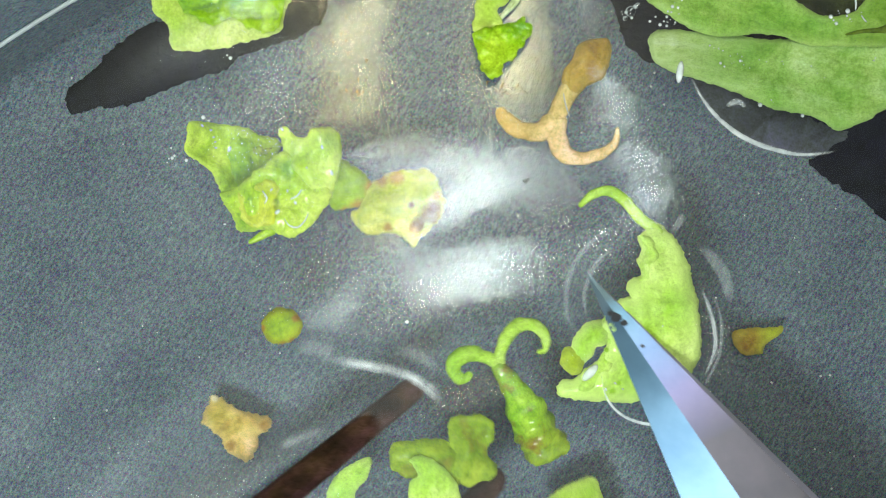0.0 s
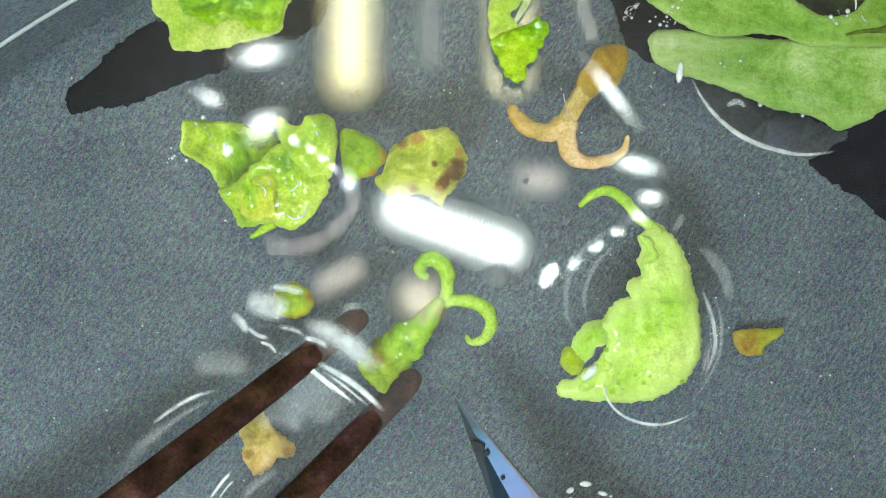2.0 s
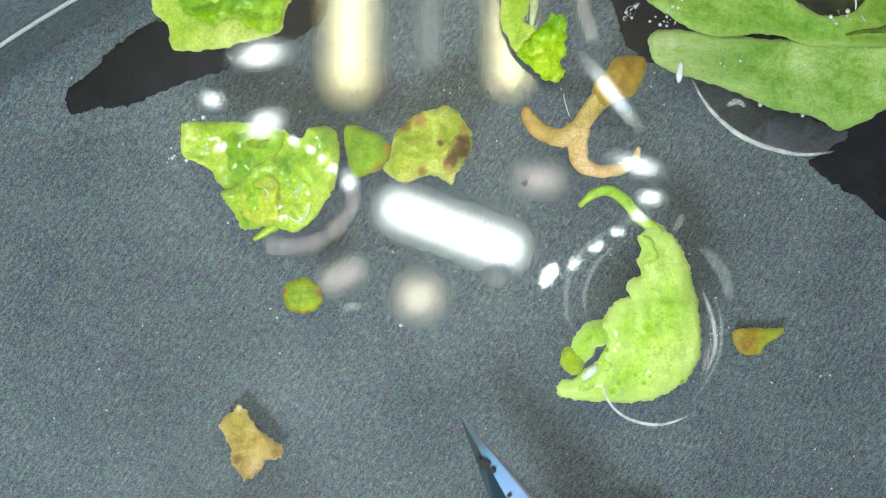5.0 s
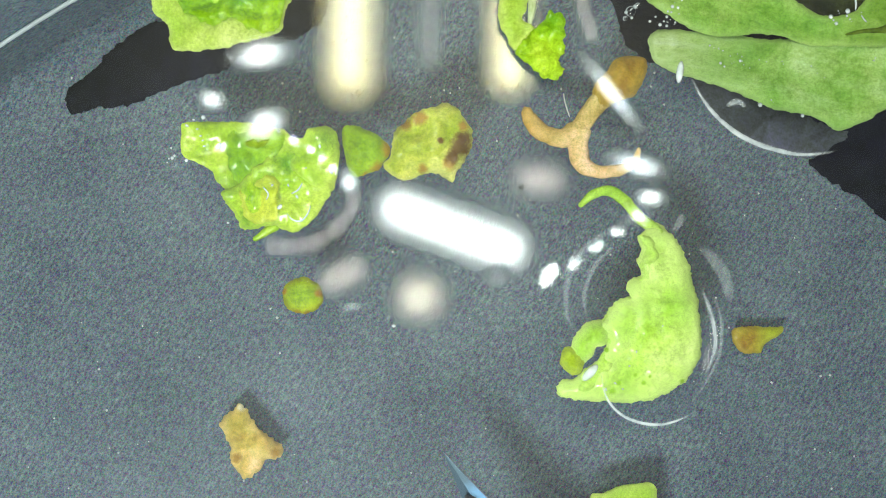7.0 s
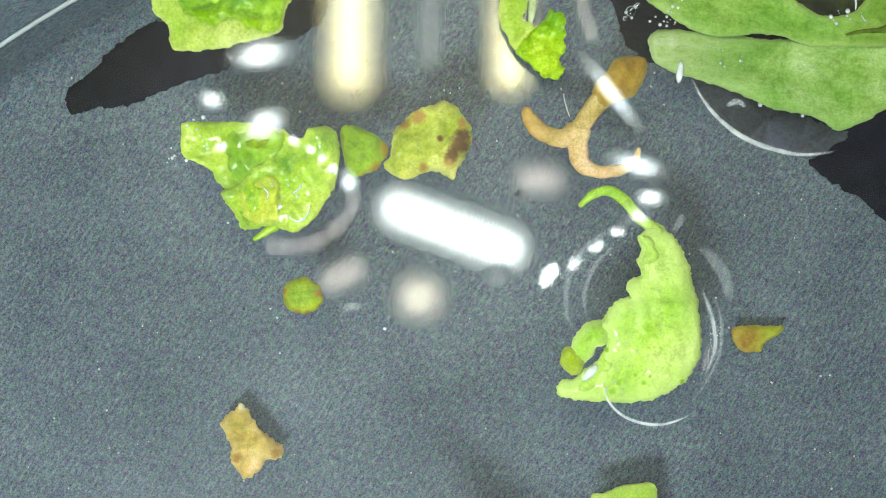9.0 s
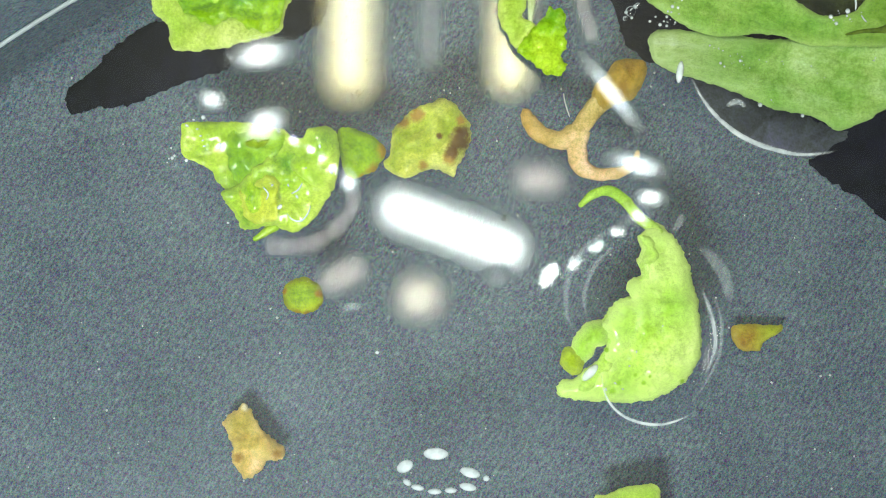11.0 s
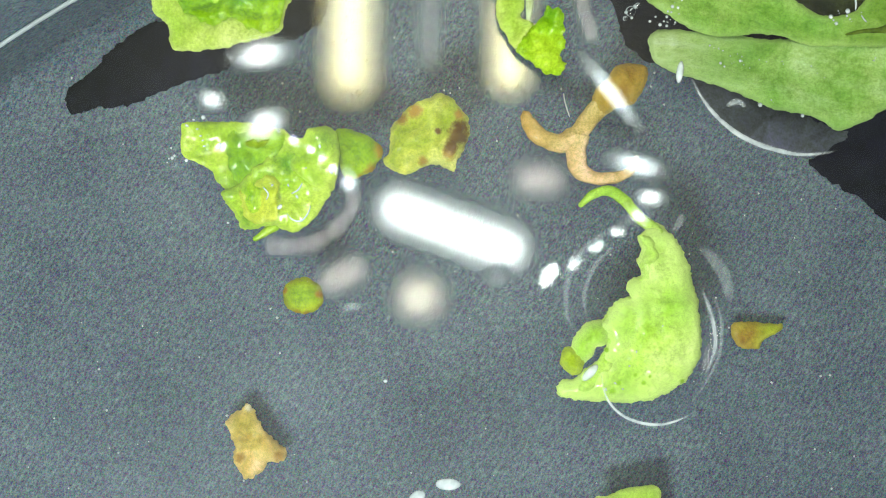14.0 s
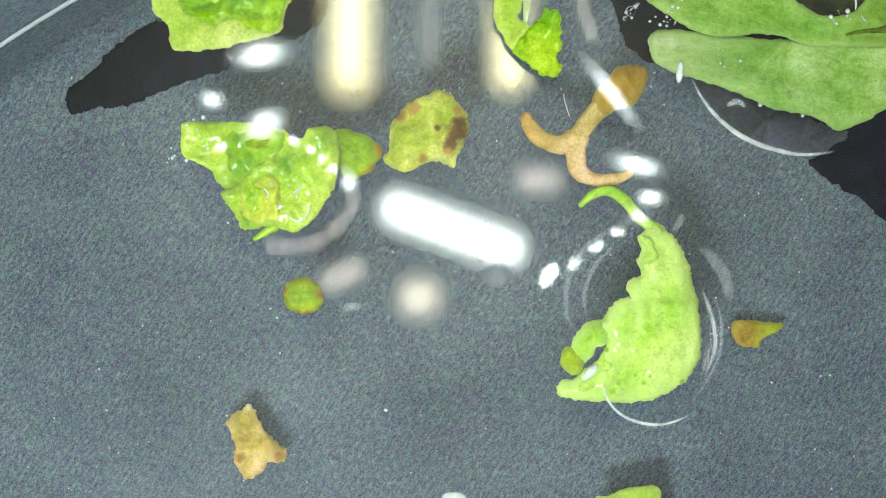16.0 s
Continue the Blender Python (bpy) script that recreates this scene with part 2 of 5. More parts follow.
def glare_material(name, cover):
    """Whitish film painted in for lamp glare and glints; it lets part of the light pass where it is thin."""
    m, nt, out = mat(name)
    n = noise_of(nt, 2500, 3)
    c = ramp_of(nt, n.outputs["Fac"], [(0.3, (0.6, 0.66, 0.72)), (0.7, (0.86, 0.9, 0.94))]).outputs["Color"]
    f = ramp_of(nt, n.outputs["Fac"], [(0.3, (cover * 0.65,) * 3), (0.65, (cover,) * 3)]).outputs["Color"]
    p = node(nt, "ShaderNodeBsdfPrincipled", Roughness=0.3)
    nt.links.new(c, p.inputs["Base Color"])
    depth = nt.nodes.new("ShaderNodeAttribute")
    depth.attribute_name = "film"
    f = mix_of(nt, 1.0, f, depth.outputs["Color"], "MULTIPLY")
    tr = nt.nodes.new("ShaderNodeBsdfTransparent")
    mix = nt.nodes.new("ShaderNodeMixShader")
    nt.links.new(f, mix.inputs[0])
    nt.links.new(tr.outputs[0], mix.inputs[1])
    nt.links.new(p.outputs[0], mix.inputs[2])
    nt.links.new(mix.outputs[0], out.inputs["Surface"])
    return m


# whitish coats painted in for glare, for glints and for the drifting mote
GLARE = glare_material("glare_bright", 0.85)
GLINT_MOTE = glare_material("glint_mote_white", 1.0)
GLARE_MID = glare_material("glare_mid", 0.6)
GLARE_THIN = glare_material("glare_thin", 0.42)
GLARE_FAINT = glare_material("glare_faint", 0.16)
FLOOR = floor_material()
GLASS = plain("clear_rim_plastic", (0.40, 0.43, 0.45), 0.35, scale=600, vary=0.15)
TABLE = plain("table_laminate", (0.16, 0.16, 0.17), 0.5, scale=60)
HOUSING = plain("housing_black_plastic", (0.02, 0.02, 0.022), 0.6, scale=400)
STEEL_DARK = tissue("steel_rust_brown", (0.085, 0.040, 0.028), (0.040, 0.018, 0.013), (0.014, 0.007, 0.006), rough=0.6, clear=0.0, coat=0.0, relief=0.9, size=1300, thin_edge=0.0, streak=(0, 7.0, 0.9))
STEEL_DARK.node_tree.nodes["Principled BSDF"].inputs["Specular IOR Level"].default_value = 0.2


def mirror_toned_steel(name, stops, rough=0.4):
    """Steel with mirrored light and dark painted along the blade: stops of (mm from the tip, colour)."""
    m, nt, out = mat(name)
    tc = nt.nodes.new("ShaderNodeTexCoord")
    sep = nt.nodes.new("ShaderNodeSeparateXYZ")
    nt.links.new(tc.outputs["Object"], sep.inputs[0])
    n = noise_of(nt, 900, 5)
    wob = nt.nodes.new("ShaderNodeMath")
    wob.operation = "MULTIPLY_ADD"
    wob.inputs[1].default_value = 0.0006
    nt.links.new(n.outputs["Fac"], wob.inputs[0])
    nt.links.new(sep.outputs["X"], wob.inputs[2])
    along = nt.nodes.new("ShaderNodeMapRange")
    along.inputs["From Max"].default_value = 0.0103
    nt.links.new(wob.outputs[0], along.inputs["Value"])
    c = ramp_of(nt, along.outputs[0], [(mm / 10, colour) for mm, colour in stops]).outputs["Color"]
    g = ramp_of(nt, n.outputs["Fac"], [(0.3, (0.75, 0.78, 0.8)), (0.7, (1.15, 1.12, 1.1))]).outputs["Color"]
    c = mix_of(nt, 0.8, c, g, "MULTIPLY")
    p = node(nt, "ShaderNodeBsdfPrincipled", Roughness=rough, Metallic=0.85)
    nt.links.new(c, p.inputs["Base Color"])
    nt.links.new(bump_of(nt, n.outputs["Fac"], 0.15, 0.00005), p.inputs["Normal"])
    nt.links.new(p.outputs[0], out.inputs["Surface"])
    return m


STEEL_GREY = plain("steel_grey", (0.22, 0.21, 0.27), 0.42, 0.4, scale=500, vary=0.2)
# the dark, blue and mauve stops are reflections painted into the steel
STEEL_EDGE = mirror_toned_steel("steel_ground_edge", [(0.0, (0.06, 0.105, 0.14)), (1.6, (0.04, 0.075, 0.11)), (2.8, (0.05, 0.095, 0.14)), (4.2, (0.11, 0.19, 0.29)), (8.0, (0.17, 0.25, 0.36))], 0.38)
STEEL_BLUE = mirror_toned_steel("steel_mirror_blue", [(0.0, (0.07, 0.115, 0.15)), (1.1, (0.045, 0.08, 0.11)), (1.5, (0.10, 0.20, 0.33)), (2.6, (0.13, 0.19, 0.36)), (3.6, (0.15, 0.145, 0.28)), (4.8, (0.085, 0.08, 0.105)), (9.0, (0.075, 0.068, 0.076))], 0.45)
RUST = plain("rust_black", (0.015, 0.016, 0.02), 0.8, scale=3000)
WATER = water_material("water")
DUST_PALE = plain("dust_pale", (0.45, 0.46, 0.45), 0.6)
DUST_GOLD = plain("dust_golden", (0.22, 0.14, 0.03), 0.5)
DUST_DARK = plain("dust_dark", (0.05, 0.045, 0.04), 0.7)


# ---- mesh helpers, all in mm ----
def mesh_of(name, verts, faces, material, smooth=True):
    me = bpy.data.meshes.new(name)
    me.from_pydata([(x * MM, y * MM, z * MM) for x, y, z in verts], [], faces)
    if smooth:
        me.polygons.foreach_set("use_smooth", [True] * len(me.polygons))
    me.materials.append(material)
    me.update()
    return me


def set_film(me, values):
    me.attributes.new("film", "FLOAT", "POINT").data.foreach_set("value", values)
    return me


def part(name, me, parent, label=""):
    ob = new(name, me)
    ob.parent = parent
    return tagged(ob, label)


def spline(ctrl, step, closed=True):
    """A smooth line through a few corner points, with even steps."""
    pts = [Vector(c) for c in ctrl]
    n, line = len(pts), []
    for i in range(n if closed else n - 1):
        if closed:
            a, b, c, d = pts[i - 1], pts[i], pts[(i + 1) % n], pts[(i + 2) % n]
        else:
            a, b, c, d = pts[max(i - 1, 0)], pts[i], pts[i + 1], pts[min(i + 2, n - 1)]
        k = max(2, int((c - b).length / step))
        for j in range(k):
            t = j / k
            line.append(0.5 * (2 * b + (c - a) * t + (2 * a - 5 * b + 4 * c - d) * t * t + (3 * b - a - 3 * c + d) * t ** 3))
    if not closed:
        line.append(pts[-1])
    return line


def sheet(name, ctrl, material, lift=0.0, thick=0.12, crumple=0.15, size=1.2, jag=0.02, curl=0.0, dome=0.0, veins=0.0, seed=1, step=0.09, fade=0.1):
    """A leaf piece: an outline with a ragged edge, filled with a crumpled skin on both sides."""
    from_edge = spline([(x, y) for x, y in ctrl], step * 0.45)
    edge = []
    for i, p in enumerate(from_edge):
        q, r = from_edge[i - 1], from_edge[(i + 1) % len(from_edge)]
        side = Vector((r.y - q.y, q.x - r.x)).normalized()
        w = noise.noise((p.x * 4 + seed * 7, p.y * 4, seed)) + 0.8 * noise.noise((p.x * 9, p.y * 9 + seed, seed)) + 0.5 * noise.noise((p.x * 21, p.y * 21 + seed, seed))
        edge.append(p + side * w * jag)
    rng = random.Random(seed)
    x0, x1 = min(p.x for p in edge), max(p.x for p in edge)
    y0, y1 = min(p.y for p in edge), max(p.y for p in edge)
    pts = list(edge)
    ring = [(p.x, p.y) for p in edge]
    arr = np.array(ring)

    def inside(x, y):
        a, b = arr, np.roll(arr, -1, 0)
        cross = (a[:, 1] > y) != (b[:, 1] > y)
        with np.errstate(divide="ignore", invalid="ignore"):
            xs = (b[:, 0] - a[:, 0]) * (y - a[:, 1]) / (b[:, 1] - a[:, 1]) + a[:, 0]
        return np.count_nonzero(cross & (x < xs)) % 2 == 1

    gx = x0
    while gx < x1:
        gy = y0
        while gy < y1:
            x, y = gx + rng.uniform(-0.3, 0.3) * step, gy + rng.uniform(-0.3, 0.3) * step
            if inside(x, y) and np.min((arr[:, 0] - x) ** 2 + (arr[:, 1] - y) ** 2) > (0.5 * step) ** 2:
                pts.append(Vector((x, y)))
            gy += step
        gx += step
    n_edge = len(edge)
    got = delaunay_2d_cdt(pts, [(i, (i + 1) % n_edge) for i in range(n_edge)], [], 1, 1e-6)
    flat, edges, faces = got[0], got[1], got[2]
    cx, cy = (x0 + x1) / 2, (y0 + y1) / 2
    span = max(x1 - x0, y1 - y0) / 2
    top, low, margin = [], [], []
    for p in flat:
        d = math.sqrt(float(np.min((arr[:, 0] - p.x) ** 2 + (arr[:, 1] - p.y) ** 2)))
        z = lift + crumple * (noise.noise((p.x / size + seed * 3.1, p.y / size, seed * 1.7)) + 0.5 * noise.noise((p.x / size * 2.3, p.y / size * 2.3 + seed, 4.0)))
        z += 0.25 * crumple * noise.noise((p.x / size * 6, p.y / size * 6, seed))
        z += curl * math.exp(-d / 0.25) + dome * (1 - min(1, ((p.x - cx) ** 2 + (p.y - cy) ** 2) / span ** 2))
        z += veins * abs(math.sin(3.2 * (p.x * 0.3 + p.y) + 1.5 * noise.noise((p.x * 0.5, p.y * 0.5, seed))))
        body = thick * (0.25 + 0.75 * min(1, d / 0.15)) / 2
        margin.append(math.exp(-d / fade))
        top.append((p.x, p.y, z + body))
        low.append((p.x, p.y, z - body))
    n = len(flat)
    tris = [tuple(f) for f in faces]
    count = {}
    for f in tris:
        for a, b in zip(f, f[1:] + f[:1]):
            count[(a, b)] = 1
    tris = [f if (Vector(flat[f[1]]) - Vector(flat[f[0]])).cross(Vector(flat[f[2]]) - Vector(flat[f[0]])) > 0 else f[::-1] for f in tris]
    count = {(a, b) for f in tris for a, b in zip(f, f[1:] + f[:1])}
    rim = [(a, b, b + n, a + n)[::-1] for a, b in count if (b, a) not in count]
    me = mesh_of(name, top + low, tris + [tuple(i + n for i in f[::-1]) for f in tris] + rim, material)
    me.attributes.new("margin", "FLOAT", "POINT").data.foreach_set("value", margin * 2)
    return me


def tube(name, path, radii, material, flat=1.0, wave=0.0, sides=12, step=0.05, seed=1):
    """A tapering round or flattened stalk along a smooth path of (x, y, z)."""
    line = spline(path, step, closed=False)
    m = len(line)
    verts, faces = [], []
    for i, p in enumerate(line):
        u = i / (m - 1) * (len(radii) - 1)
        k = min(int(u), len(radii) - 2)
        r = radii[k] + (radii[k + 1] - radii[k]) * (u - k)
        if i in (0, m - 1):
            r *= 0.45
        d = (line[min(i + 1, m - 1)] - line[max(i - 1, 0)]).normalized()
        side = d.cross(Vector((0, 0, 1))).normalized()
        up = side.cross(d)
        for j in range(sides):
            a = 2 * math.pi * j / sides
            q = p + side * math.cos(a) * r + up * math.sin(a) * r * flat
            w = 1 + wave * noise.noise((q.x * 4, q.y * 4, q.z * 4 + seed))
            verts.append(p + (q - p) * w)
    for i in range(m - 1):
        for j in range(sides):
            a, b = i * sides + j, i * sides + (j + 1) % sides
            faces.append((a, b, b + sides, a + sides))
    faces.append(tuple(range(sides))[::-1])
    faces.append(tuple(range((m - 1) * sides, m * sides)))
    return mesh_of(name, verts, faces, material)


def lathe(name, profile, material, steps=160, angle=360):
    verts, faces = [], []
    k = len(profile)
    for i in range(steps):
        a = math.radians(angle) * i / steps
        verts += [(r * math.cos(a), r * math.sin(a), z) for r, z in profile]
    for i in range(steps):
        for j in range(k - 1):
            a, b = i * k + j, (i + 1) % steps * k + j
            faces.append((a, b, b + 1, a + 1))
    return mesh_of(name, verts, faces, material)


# ---- the setting: table, dish, water, light head ----
DISH = (4.55, -17.1)
R = 26.2


def build_setting():
    table = new("table", mesh_of("table", *box_mm(-300, -220, -34.0, 300, 220, DEEP - 1.2), TABLE, smooth=False))
    tagged(table, "dark grey laminate table top under the dish", "table", kind="structure")
    dish = new("dish")
    dish.location = (DISH[0] * MM, DISH[1] * MM, 0)
    tagged(dish, "round shallow grey dish filled with clear water", "dish")
    disc = lathe("bottom", [(0.001, DEEP - 1.2), (R + 1.0, DEEP - 1.2), (R + 1.0, DEEP - 0.02), (R, DEEP), (0.001, DEEP)], FLOOR)
    part("bottom", disc, dish, "matt grey speckled dish bottom")
    wall = lathe("rim", [(R + 1.0, DEEP), (R + 1.0, 3.2), (R + 0.85, 3.4), (R + 0.15, 3.4), (R, 3.2), (R, DEEP + 0.5), (R - 0.25, DEEP + 0.12), (R - 0.6, DEEP + 0.01)], FLOOR)
    part("rim", wall, dish)
    line = lathe("rim_edge", [(R - 0.02, 0.0), (R - 0.05, 0.05), (R - 0.10, 0.03), (R - 0.12, -0.03)], GLASS, 240)
    part("rim_edge", line, dish, "pale bright line where water meets the wall")


def box_mm(x0, y0, z0, x1, y1, z1):
    v = [(x, y, z) for z in (z0, z1) for y in (y0, y1) for x in (x0, x1)]
    return v, [(0, 2, 3, 1), (4, 5, 7, 6), (0, 1, 5, 4), (1, 3, 7, 5), (3, 2, 6, 7), (2, 0, 4, 6)]


def swell(a, r):
    """The water at angle a (degrees from the calm middle) and radius r: calm for a sector, low waves next to it, high waves further on. Gives how much of either there is, and the height in mm."""
    a = (a + 180) % 360 - 180
    x, y = r * math.cos(math.radians(a)), r * math.sin(math.radians(a))
    low = max(0.0, min(1.0, (a - 48) / 14)) * max(0.0, min(1.0, (130 - a) / 14))
    high = max(0.0, min(1.0, (-48 - a) / 14)) + max(0.0, min(1.0, (a - 130) / 14))
    far = math.hypot(x - 17.7 * math.cos(math.radians(-112)), y - 17.7 * math.sin(math.radians(-112)))
    rings = math.sin(far * 3.4 + 1.2 * noise.noise((x * 0.3, y * 0.3, 1))) * math.exp(-far * 0.10)
    # the high waves run along the wall: short across their crests, long along them
    across, along = r, 17.0 * math.radians(a)
    chop = noise.noise((across * 0.5, along * 0.10, 3)) + 0.45 * noise.noise((across * 1.0 + 0.12 * along, along * 0.2, 7)) + 0.25 * noise.noise((x * 0.6, y * 0.6, 13))
    drift = noise.noise((x * 0.30, y * 0.30, 9)) + 0.2 * noise.noise((x * 1.1, y * 1.1, 5))
    fine = noise.noise((x * 2.1, y * 2.1, 11))
    return low, high, high * (0.022 * rings + 0.075 * chop + 0.004 * fine) + low * (0.062 * drift + 0.005 * fine)


def build_water():
    verts, faces, ruffle = [], [], []
    rs = [8.0 + 0.2 * i for i in range(90)] + [R - 0.16]
    n = 620
    for i in range(n):
        a = 360 * i / n
        for r in rs:
            # the waves run out towards the wall
            low, high, z = swell(a, r)
            verts.append((r * math.cos(math.radians(a)), r * math.sin(math.radians(a)), z * min(1, (R - r) / 2.5)))
            ruffle.append(min(1, high + 0.5 * low))
    k = len(rs)
    for i in range(n):
        for j in range(k - 1):
            a, b = i * k + j, (i + 1) % n * k + j
            faces.append((a, b, b + 1, a + 1))
    verts.append((0, 0, 0))
    ruffle.append(0.0)
    faces += [(i * k, len(verts) - 1, (i + 1) % n * k)[::-1] for i in range(n)]
    me = mesh_of("water", verts, faces, WATER)
    me.attributes.new("ruffle", "FLOAT", "POINT").data.foreach_set("value", ruffle)
    water = new("water", me)
    return tagged(water, "clear water surface with ripples passing over it", "water", kind="structure")


HEAD = 44.0     # height of the lamps over the water, mm


def lamp(x, y, length, width, turn, kind, head):
    """An added lamp of the head, placed so that its mirror image in calm water is at (x, y) and as long and as wide as
    given, in mm.
    """
    k = (EYE + HEAD) / EYE
    power, colour, hard = kind
    spread = 1.5 if hard < 0.7 else 1.0
    radius, half = width * spread * k / 2, max(0.0, (length * (1.2 if hard < 0.7 else 1.0) - width) * k / 2)
    m = led_material("soft_led", half * MM, radius * MM, power, colour, hard, hard < 0.7)
    verts, faces = [(0, 0, -0.06)], []
    for i in range(40):
        a = 2 * math.pi * i / 40
        verts.append((radius * math.cos(a) + (half if math.cos(a) > 0 else -half), radius * math.sin(a), 0))
    faces = [(0, i + 1, (i + 1) % 40 + 1)[::-1] for i in range(40)]
    ob = part("led", mesh_of("led", verts, faces, m, smooth=False), head)
    ob.location = (x * k * MM, y * k * MM, 0)
    ob.rotation_euler = (0, 0, radians(turn))
    # a socket behind the lamp and a rod out to the ring
    verts, faces = [], []
    for z, grow in ((0.02, 1.02), (0.3, 1.12), (1.6, 1.0)):
        for i in range(24):
            a = 2 * math.pi * i / 24
            verts.append(((radius * math.cos(a)) * grow + (half if math.cos(a) > 0 else -half), radius * math.sin(a) * grow, z))
    for j in range(2):
        for i in range(24):
            a, b = j * 24 + i, j * 24 + (i + 1) % 24
            faces.append((a, b, b + 24, a + 24))
    faces += [tuple(range(24))[::-1], tuple(range(48, 72))]
    socket = mesh_of("socket", verts, faces, HOUSING, smooth=False)
    part("socket", socket, ob)
    away = math.atan2(y, x)
    reach = 46.5 - math.hypot(x, y) * k
    rod = part("rod", mesh_of("rod", *box_mm(0, -0.35, 0, reach, 0.35, 0.8), HOUSING, smooth=False), ob)
    rod.location = (0, 0, 1.5 * MM)
    rod.rotation_euler = (0, 0, away - radians(turn))
    return ob


def build_light():
    # unseen head, added to carry the lamps that the water mirrors
    head = new("light_head")
    head.location = (0, 0, HEAD * MM)
    tagged(head, "added black lamp head whose LEDs mirror as highlights in the water", "lamp")
    ring = lathe("housing", [(46, 0.1), (56, 0.1), (57, 0.6), (57, 5), (56, 6), (47, 6), (46, 5), (46, 0.1)], HOUSING, 96)
    part("housing", ring, head)
    # dim, dusk and faint lamps are added to mirror as soft glow patches
    white, soft, warm, dim = (LED * 1.8, (0.88, 1.0, 0.96), 0.6), (LED * 1.8, (0.89, 1.0, 0.99), 0.6), (WARM, (1.0, 0.93, 0.50), 1.1), (24.0, (1.0, 0.95, 0.85), 1.0)
    dusk = (26.0, (1.0, 0.93, 0.88), 1.2)
    tight = (LED * 2.4, (0.89, 1.0, 0.99), 0.85)
    faint = (11.0, (0.97, 1.0, 0.93), 0.8)
    for row in (
        (0.217, 0.446, 4.25, 1.72, -20, (LED * 1.7, (0.88, 1.0, 0.96), 0.78)),
        (-2.09, 5.05, 4.2, 1.95, 90, warm), (1.518, 5.1, 3.9, 1.65, 90, warm), (-0.306, 5.37, 3.2, 1.2, 90, faint),
        (-4.107, 4.401, 1.55, 0.75, 8, white), (-5.204, 3.367, 0.62, 0.44, -20, soft), (-4.031, 2.793, 1.15, 0.75, 30, white),
        (3.214, 5.268, 1.4, 0.5, -72, dim), (3.80, 3.53, 2.5, 0.36, -52, white), (4.36, 1.90, 1.5, 0.52, -14, soft), (4.681, 1.161, 0.75, 0.42, -5, white),
        (2.398, -0.587, 0.72, 0.40, 62, tight), (2.985, -0.306, 0.44, 0.26, 52, tight), (3.469, 0.051, 0.42, 0.25, 35, tight), (3.941, 0.395, 0.42, 0.25, 22, tight), (4.413, 0.74, 0.5, 0.36, 0, soft),
        (-2.117, 1.518, 0.6, 0.42, -70, soft), (-3.367, 2.462, 0.34, 0.26, -20, tight), (-2.985, 2.245, 0.28, 0.2, -15, tight), (-2.717, 2.041, 0.24, 0.2, -40, tight), (-2.462, 1.811, 0.30, 0.2, -60, tight), (-4.987, 2.296, 0.34, 0.26, 50, tight),
        (-2.27, -0.599, 1.7, 1.2, 30, (46.0, (1.0, 0.9, 0.78), 0.8)), (-0.536, -1.084, 1.9, 1.8, 0, (85.0, (1.0, 0.93, 0.72), 0.85)), (2.181, 1.569, 1.9, 1.5, 0, (44.0, (1, 0.9, 0.82), 0.75)), (1.224, -0.625, 1.0, 0.9, 0, faint),
        (-3.622, 0.064, 1.0, 0.6, -5, dusk), (-2.959, 0.14, 0.9, 0.6, 20, dusk), (-2.398, 0.497, 0.9, 0.55, 48, dusk), (-2.041, 1.008, 0.8, 0.5, 72, dusk), (6.02, -2.283, 1.1, 0.22, 72, dusk),
        # a lamp further out, which lights the dish from the side
        (-4.8, -9.8, 8.0, 6.0, 20, (138.0, (0.85, 1.0, 0.97), 2.0)),
    ):
        lamp(*row, head)


# ---- the plant pieces ----
def piece(name, label, category, x, y, z, group=""):
    ob = new(name)
    ob.location = (x * MM, y * MM, z * MM)
    return tagged(ob, label, category, group)


def solo(name, label, category, me, x, y, z, turn=0):
    ob = new(name, me)
    ob.location = (x * MM, y * MM, z * MM)
    ob.rotation_euler = (0, 0, radians(turn))
    return tagged(ob, label, category)


